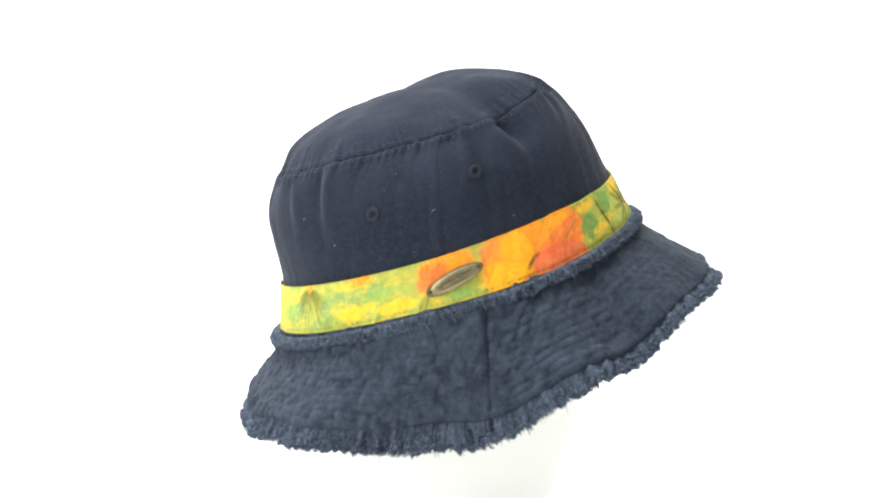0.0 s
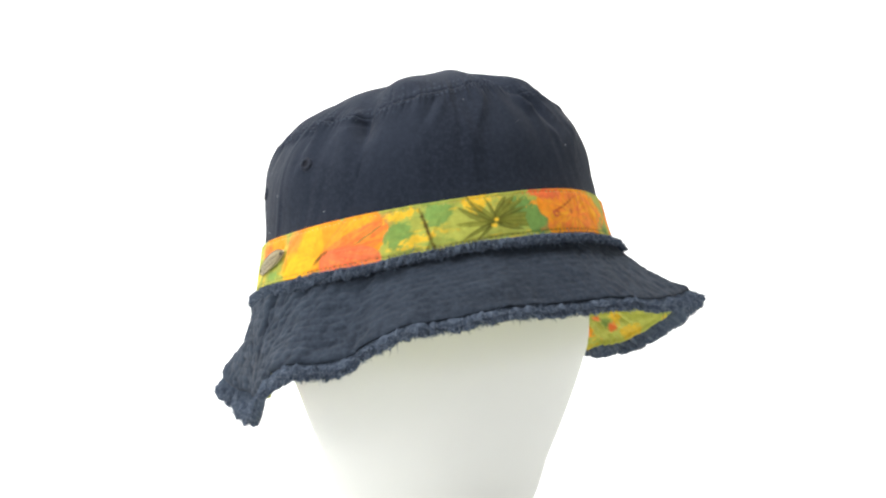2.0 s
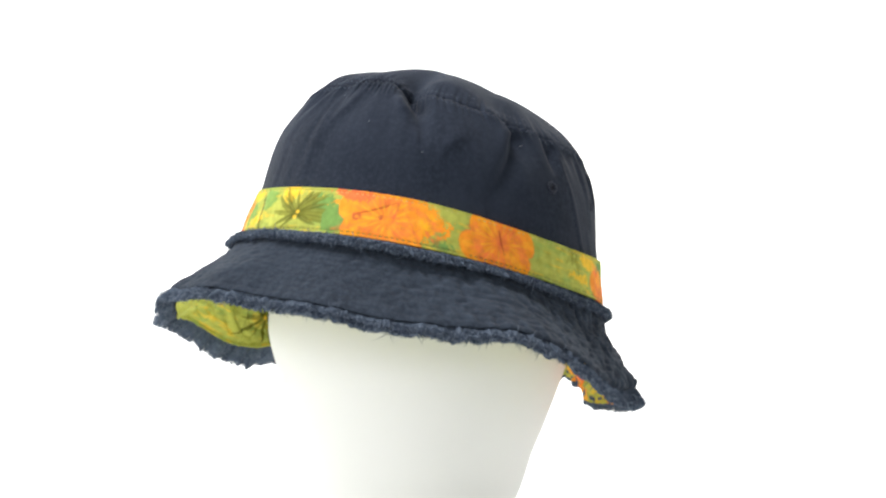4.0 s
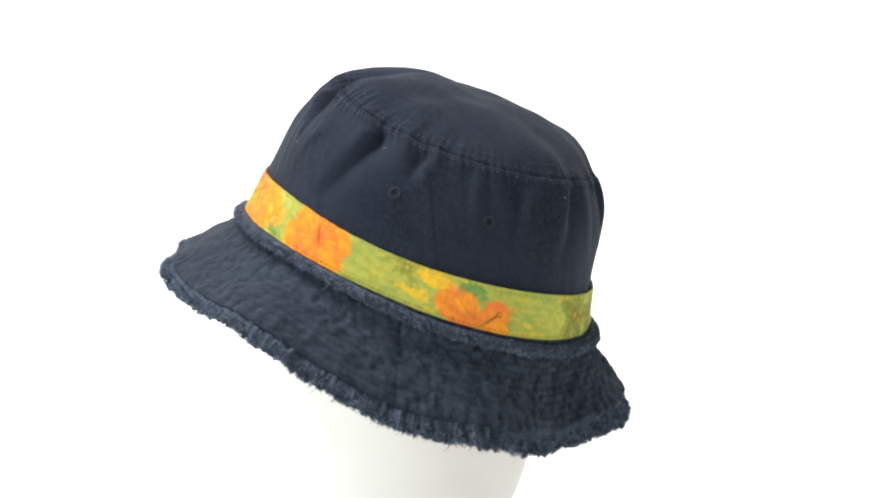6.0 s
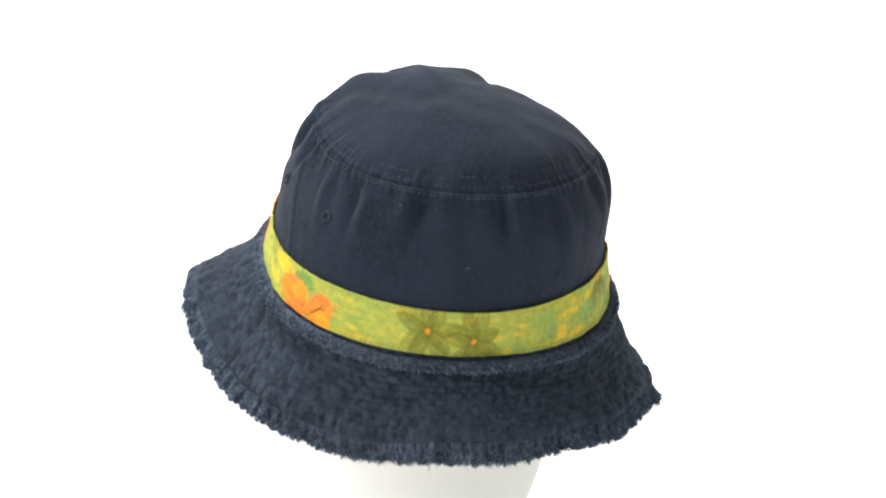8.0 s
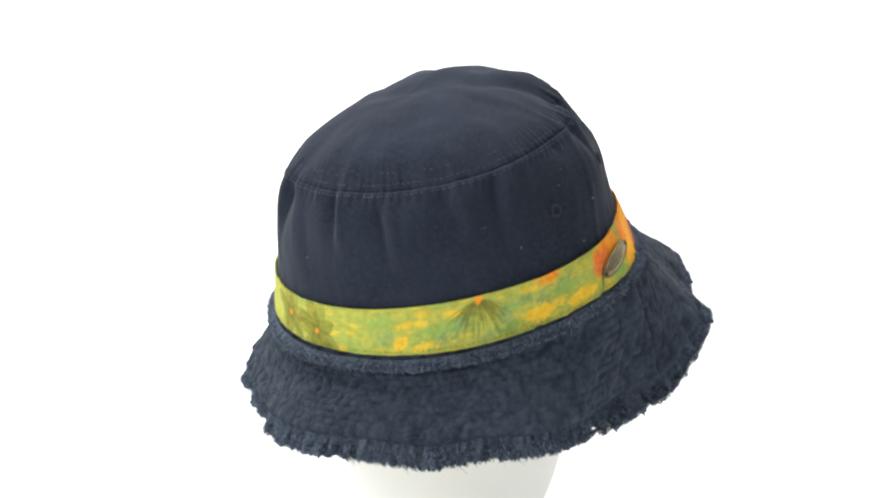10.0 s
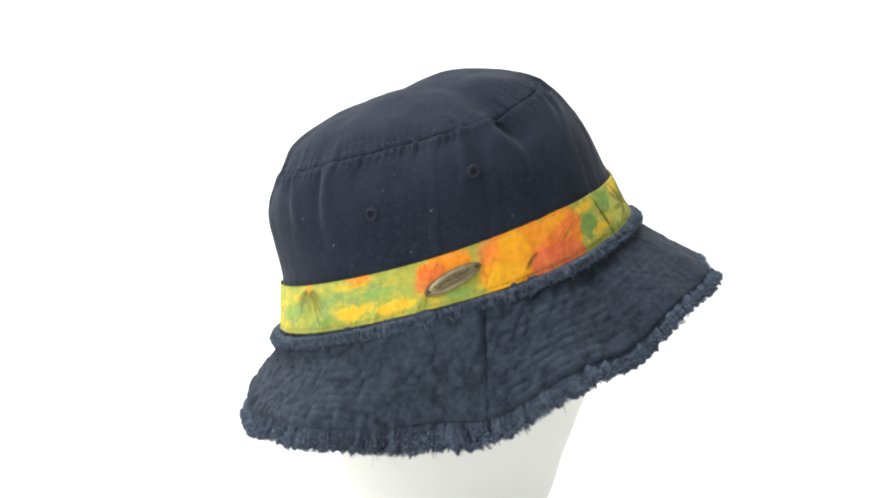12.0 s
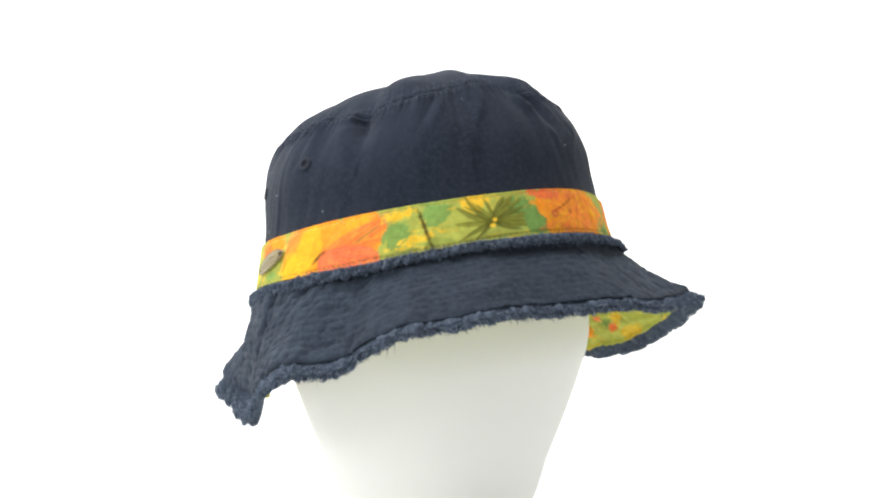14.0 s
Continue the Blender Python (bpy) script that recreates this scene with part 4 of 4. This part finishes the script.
    tip = np.exp(-(turn_gap(turn3, -97) / 9) ** 2)
    curl = 0.5 * tip + 0.6 * np.exp(-(turn_gap(turn3, -86) / 22) ** 2) + 0.35 * np.exp(-(turn_gap(turn3, 84) / 20) ** 2)
    ways = ways + out_from_axis(np.radians(turn3)) * curl[:, None]
    ways = ways / np.linalg.norm(ways, axis=1, keepdims=True)
    reach = (0.0118 - 0.0030 * np.exp(-(turn3 / 58) ** 4) + 0.0022 * np.exp(-(turn_gap(turn3, -86) / 20) ** 2) + 0.0006 * np.exp(-(turn_gap(turn3, -140) / 40) ** 2) + 0.0032 * tip)[:, None]
    thick = (0.0019 - 0.0007 * np.exp(-(turn3 / 58) ** 4))[:, None]
    # flush with the brim at the front, set under it elsewhere
    low_by = (0.0016 - 0.0006 * np.exp(-(turn3 / 66) ** 4))[:, None]
    ruffle("rim_fray", edge - ways * 0.0026 - up * low_by, ways, up, reach + 0.0010, thick, NAVY_FRAY, hat, "frayed slate-blue rim", 41, 0.0015, 0.30)
    frayed("rim_threads", edge + ways * (reach - 0.0042), ways, 14000, rng, hat, "loose frayed threads", (0.0016, 0.0038), 0.00028, 0.6, clumps=380)
    frayed("rim_threads", edge + ways * reach * 0.3 - up * 0.0004, ways * 0.8 + up * 0.5, 8000, rng, hat, "loose frayed threads", (0.0009, 0.0022), 0.00030, 0.6, clumps=430)
    frayed("rim_threads", edge + ways * reach * 0.55 - up * 0.0008, ways * 0.7 + up * 0.5, 8000, rng, hat, "loose frayed threads", (0.0009, 0.0022), 0.00030, 0.7, clumps=500)
    frayed("rim_threads", edge + ways * reach * 0.5 - up * 0.0026, ways * 0.7 - up * 0.3, 3000, rng, hat, "loose frayed threads", (0.0007, 0.0018), 0.00028)
    # woolly curls that stand proud of the edge
    fuzz("rim_fuzz", edge, ways, up, reach[:, 0], 15000, hat, "woolly slate-blue frayed cotton", 81, (0.34, 0.98), thick[:, 0] - 0.0016)
    frayed("rim_threads", edge + ways * reach * 0.5, ways, 14, rng, hat, "long loose threads", (0.005, 0.008), 0.00018)

    # the frayed strip a little below the band
    at = np.linspace(0, 2 * np.pi, 1080, endpoint=False)
    low, rim = ring(BAND_LOW, at), ring(RIM, at)
    down = rim - low
    down = upsample(down / np.linalg.norm(down, axis=1, keepdims=True), 3)
    nose = upsample(n[:, 3], 3)
    deg3 = upsample(np.degrees(at)[:, None], 3)[:, 0]
    gap = (0.0012 + 0.0016 * (0.5 - 0.5 * np.cos(np.radians(deg3))) + 0.0006 * grain(deg3 / 9, 0 * deg3 + 0.5, 71, 40))[:, None]
    line = upsample(low, 3) + down * gap + nose * (0.0014 - 0.0014 * np.exp(-(turn_gap(deg3, 45) / 50) ** 2))[:, None]
    ruffle("band_fray", line, down, nose, 0.0066, 0.0021, NAVY_FRAY, hat, "frayed navy strip below the band", 61, 0.0013, 0.35)
    frayed("band_threads", line + down * 0.0048 + nose * 0.001, down + nose * 0.6, 5000, rng, hat, "loose frayed threads", (0.0012, 0.0028), 0.00029, clumps=260)
    frayed("band_threads", line + down * 0.0025 + nose * 0.0018, nose + down * 0.3, 6000, rng, hat, "loose frayed threads", (0.0009, 0.0020), 0.00029, clumps=300)

    fuzz("band_fuzz", line, down, nose, np.full(len(line), 0.0066), 7000, hat, "woolly frayed navy cotton", 91, (0.1, 0.95), np.full(len(line), 0.0019))

    for deg_at, w in ((-115, 0.49), (-82.5, 0.61), (81.2, 0.50), (112.3, 0.52)):
        eyelet(hat, deg_at, w)
    badge(hat)
    return hat


def crown_frame(deg, w):
    """A pose on the crown wall: x along the wall, y up it, z outward."""
    a = radians(deg)
    def at(dd, ww):
        ang = np.array([a + dd])
        return crown_point(ang, np.array([0.3 + 0.7 * ww]))[0] + out_from_axis(ang)[0] * dents(ang, np.array([ww]))[0]
    p = Vector(at(0, w))
    x = (Vector(at(0.02, w)) - Vector(at(-0.02, w))).normalized()
    y = Vector(at(0, w + 0.03)) - Vector(at(0, w - 0.03))
    z = x.cross(y).normalized()
    y = z.cross(x)
    return Matrix.Translation(p) @ Matrix((x, y, z)).transposed().to_4x4()


def torus(bm, big, small, m, around=28, across=8, lump=0.0, seed=0):
    rng = random.Random(seed)
    rows = []
    for i in range(around):
        a = 2 * math.pi * i / around
        r = small * (1 + lump * rng.uniform(-1, 1))
        rows.append([bm.verts.new(m @ Vector(((big + r * math.cos(b)) * math.cos(a), (big + r * math.cos(b)) * math.sin(a), r * math.sin(b))))
                     for b in (2 * math.pi * j / across for j in range(across))])
    for i in range(around):
        for j in range(across):
            bm.faces.new((rows[i][j], rows[(i + 1) % around][j], rows[(i + 1) % around][(j + 1) % across], rows[i][(j + 1) % across]))


def eyelet(hat, deg, w):
    m = crown_frame(deg, w)
    bm = bmesh.new()
    torus(bm, 0.0026, 0.0010, m @ pose(0, 0, 0.0002), 40, 8, 0.25, 5)
    ob = part("eyelet", bm, EYELET, hat, "stitched navy ventilation eyelet")
    bm = bmesh.new()
    bmesh.ops.create_circle(bm, cap_ends=True, radius=0.0017, segments=20, matrix=m @ pose(0, 0, 0.0004))
    part("hole", bm, DARK_HOLE, ob)


def badge(hat):
    """An oval brass plate sewn on at both ends, with an engraved scrawl."""
    a = np.array([radians(-89.2)])
    lo, hi = Vector(ring(BAND_LOW, a)[0]), Vector(ring(BAND_HIGH, a)[0])
    lo2, lo1 = Vector(ring(BAND_LOW, a + 0.05)[0]), Vector(ring(BAND_LOW, a - 0.05)[0])
    x = (lo2 - lo1).normalized()
    z = x.cross(hi - lo).normalized()
    y = z.cross(x)
    m = Matrix.Translation(lo.lerp(hi, 0.44) + z * 0.0032) @ Matrix((x, y, z)).transposed().to_4x4() @ pose(0, 0, 0, 0, 0, 13)
    half_x, half_y, bend = 0.0163, 0.0046, 0.11

    def on(u, v, lift):
        """Curved with the head; u, v in metres."""
        return m @ Vector((u, v, lift - u * u / (2 * bend)))

    bm = bmesh.new()
    rings = []
    for f, h in ((0.0, 0.0008), (0.45, 0.0008), (0.84, 0.0008), (0.88, 0.0006), (0.92, 0.0009), (0.97, 0.0009), (1.0, 0.0006), (1.0, -0.0003)):
        rings.append([bm.verts.new(on(f * half_x * math.cos(t), f * half_y * math.sin(t), h)) for t in (2 * math.pi * k / 64 for k in range(64))] if f
                     else [bm.verts.new(on(0, 0, h))])
    for k in range(64):
        bm.faces.new((rings[0][0], rings[1][k], rings[1][(k + 1) % 64]))
        for p, q in zip(rings[1:], rings[2:]):
            bm.faces.new((p[k], q[k], q[(k + 1) % 64], p[(k + 1) % 64]))
    plate = part("badge", bm, BRASS, hat, "oval antique brass badge with engraved scrawl")
    # the scrawl: one wandering line, not lettering
    bm = bmesh.new()
    for start, span, tall, beat in ((-0.0105, 0.0100, 0.0017, 17.0), (0.0012, 0.0088, 0.0016, 21.0), (-0.0070, 0.0125, 0.0003, 3.0)):
        prev = None
        for k in range(70):
            t = k / 69
            u = start + t * span + 0.0006 * math.sin(t * beat * 1.6)
            v = tall * math.sin(t * beat) * (0.45 + 0.55 * math.cos(t * 5)) + (-0.0021 if tall < 0.001 else 0.0003)
            pair = [bm.verts.new(on(u, v + e, 0.0009)) for e in (0.00017, -0.00017)]
            if prev:
                bm.faces.new((prev[0], prev[1], pair[1], pair[0]))
            prev = pair
    part("scrawl", bm, ENGRAVED, plate, "dark engraved line")
    bm = bmesh.new()
    loop = [[bm.verts.new(on(f * half_x * math.cos(t), f * half_y * math.sin(t), 0.00094)) for t in (2 * math.pi * k / 64 for k in range(64))] for f in (0.955, 1.0)]
    for k in range(64):
        bm.faces.new((loop[0][k], loop[1][k], loop[1][(k + 1) % 64], loop[0][(k + 1) % 64]))
    part("border", bm, ENGRAVED, plate, "darkened edge")
    for side in (-1, 1):
        bm = bmesh.new()
        torus(bm, 0.0007, 0.00028, Matrix.Translation(on(side * half_x * 0.86, 0, 0.0009)) @ m.to_3x3().to_4x4(), 14, 6)
        part("rivet_hole", bm, ENGRAVED, plate)


# ---- the white head form ----
def head_form():
    """A smooth egg-shaped head with a neck and a round foot."""
    profile = ((0.000, -0.087), (0.020, -0.089), (0.040, -0.096), (0.058, -0.110), (0.071, -0.127), (0.081, -0.150), (0.0875, -0.178), (0.0882, -0.205),
               (0.0838, -0.225), (0.0780, -0.243), (0.0711, -0.262), (0.0651, -0.278), (0.0606, -0.294), (0.0545, -0.311), (0.0484, -0.330), (0.044, -0.346),
               (0.0423, -0.362), (0.044, -0.385), (0.050, -0.405), (0.066, -0.422), (0.084, -0.432), (0.092, -0.438), (0.093, -0.444), (0.092, -0.450), (0.0, -0.450))
    nu = 96
    # rounder spacing along the outline
    pts = []
    for k in range(len(profile) - 1):
        p0, p1, p2, p3 = (Vector(profile[min(max(k + d, 0), len(profile) - 1)]) for d in (-1, 0, 1, 2))
        for t in (0, 0.25, 0.5, 0.75):
            pts.append(0.5 * (2 * p1 + (p2 - p0) * t + (2 * p0 - 5 * p1 + 4 * p2 - p3) * t * t + (3 * p1 - p0 - 3 * p2 + p3) * t ** 3) if k < len(profile) - 5 else p1.lerp(p2, t))
    pts.append(Vector(profile[-1]))
    rows = []
    for r, z in pts:
        fwd = np.interp(-z, (0.087, 0.15, 0.205, 0.31, 0.36), (-0.012, 0.002, 0.0078, 0.0094, 0.0080))
        sx, sy = 1.0, 1.0
        rows.append([(fwd + max(r, 0.0) * sx * math.cos(a), -0.0055 + max(r, 0.0) * sy * math.sin(a), TOP + z) for a in (2 * math.pi * k / nu for k in range(nu))])
    grid = np.array(rows).transpose(1, 0, 2)
    nv = grid.shape[1]
    ob = link_mesh("head_form", grid.reshape(-1, 3), sheet_faces(nu, nv)[:, ::-1], FORM, None)
    return tagged(ob, label="smooth matt white featureless display head form", category="display head")


# ---- the studio ----
def sweep(name, outline, mat, label):
    """White studio sheet, wide past the view; outline in y and z."""
    bm = bmesh.new()
    rows = [[bm.verts.new((x, y, z)) for y, z in outline] for x in (-3.0, -1.5, 0.0, 1.5, 3.0)]
    for p, q in zip(rows, rows[1:]):
        for k in range(len(outline) - 1):
            bm.faces.new((p[k], q[k], q[k + 1], p[k + 1]))
    me = bpy.data.meshes.new(name)
    bm.to_mesh(me)
    bm.free()
    me.materials.append(mat)
    me.polygons.foreach_set("use_smooth", [True] * len(me.polygons))
    ob = new(name, me)
    mod = ob.modifiers.new("thickness", "SOLIDIFY")
    mod.thickness, mod.offset = 0.004, -1
    return tagged(ob, label=label, category="studio " + name, kind="structure")


def studio():
    """A white table sheet and, behind it, a tall paper that bends up from it; both have added glow."""
    sweep("floor", [(-3.0, 0.0), (-1.5, 0.0), (0.0, 0.0), (0.698, 0.0)], SHEET, "smooth matt white studio table sheet with a faint added glow")
    bend = [(0.70 + 0.5 * math.sin(a), 0.5 - 0.5 * math.cos(a)) for a in (math.pi / 2 * k / 14 for k in range(15))]
    return sweep("backdrop", bend + [(1.2, 2.6)], PAPER, "seamless white paper studio backdrop with an added glow")


BACKDROP = studio()
HEAD = head_form()
HAT = bucket_hat()


def motions():
    """Hat and head turn together on the upright axis."""
    for thing in (HAT, HEAD):
        walk(thing, [(k / 4, pose(0, 0, 0, 0, 0, SPEED * k / 4)) for k in range(57)])


motions()
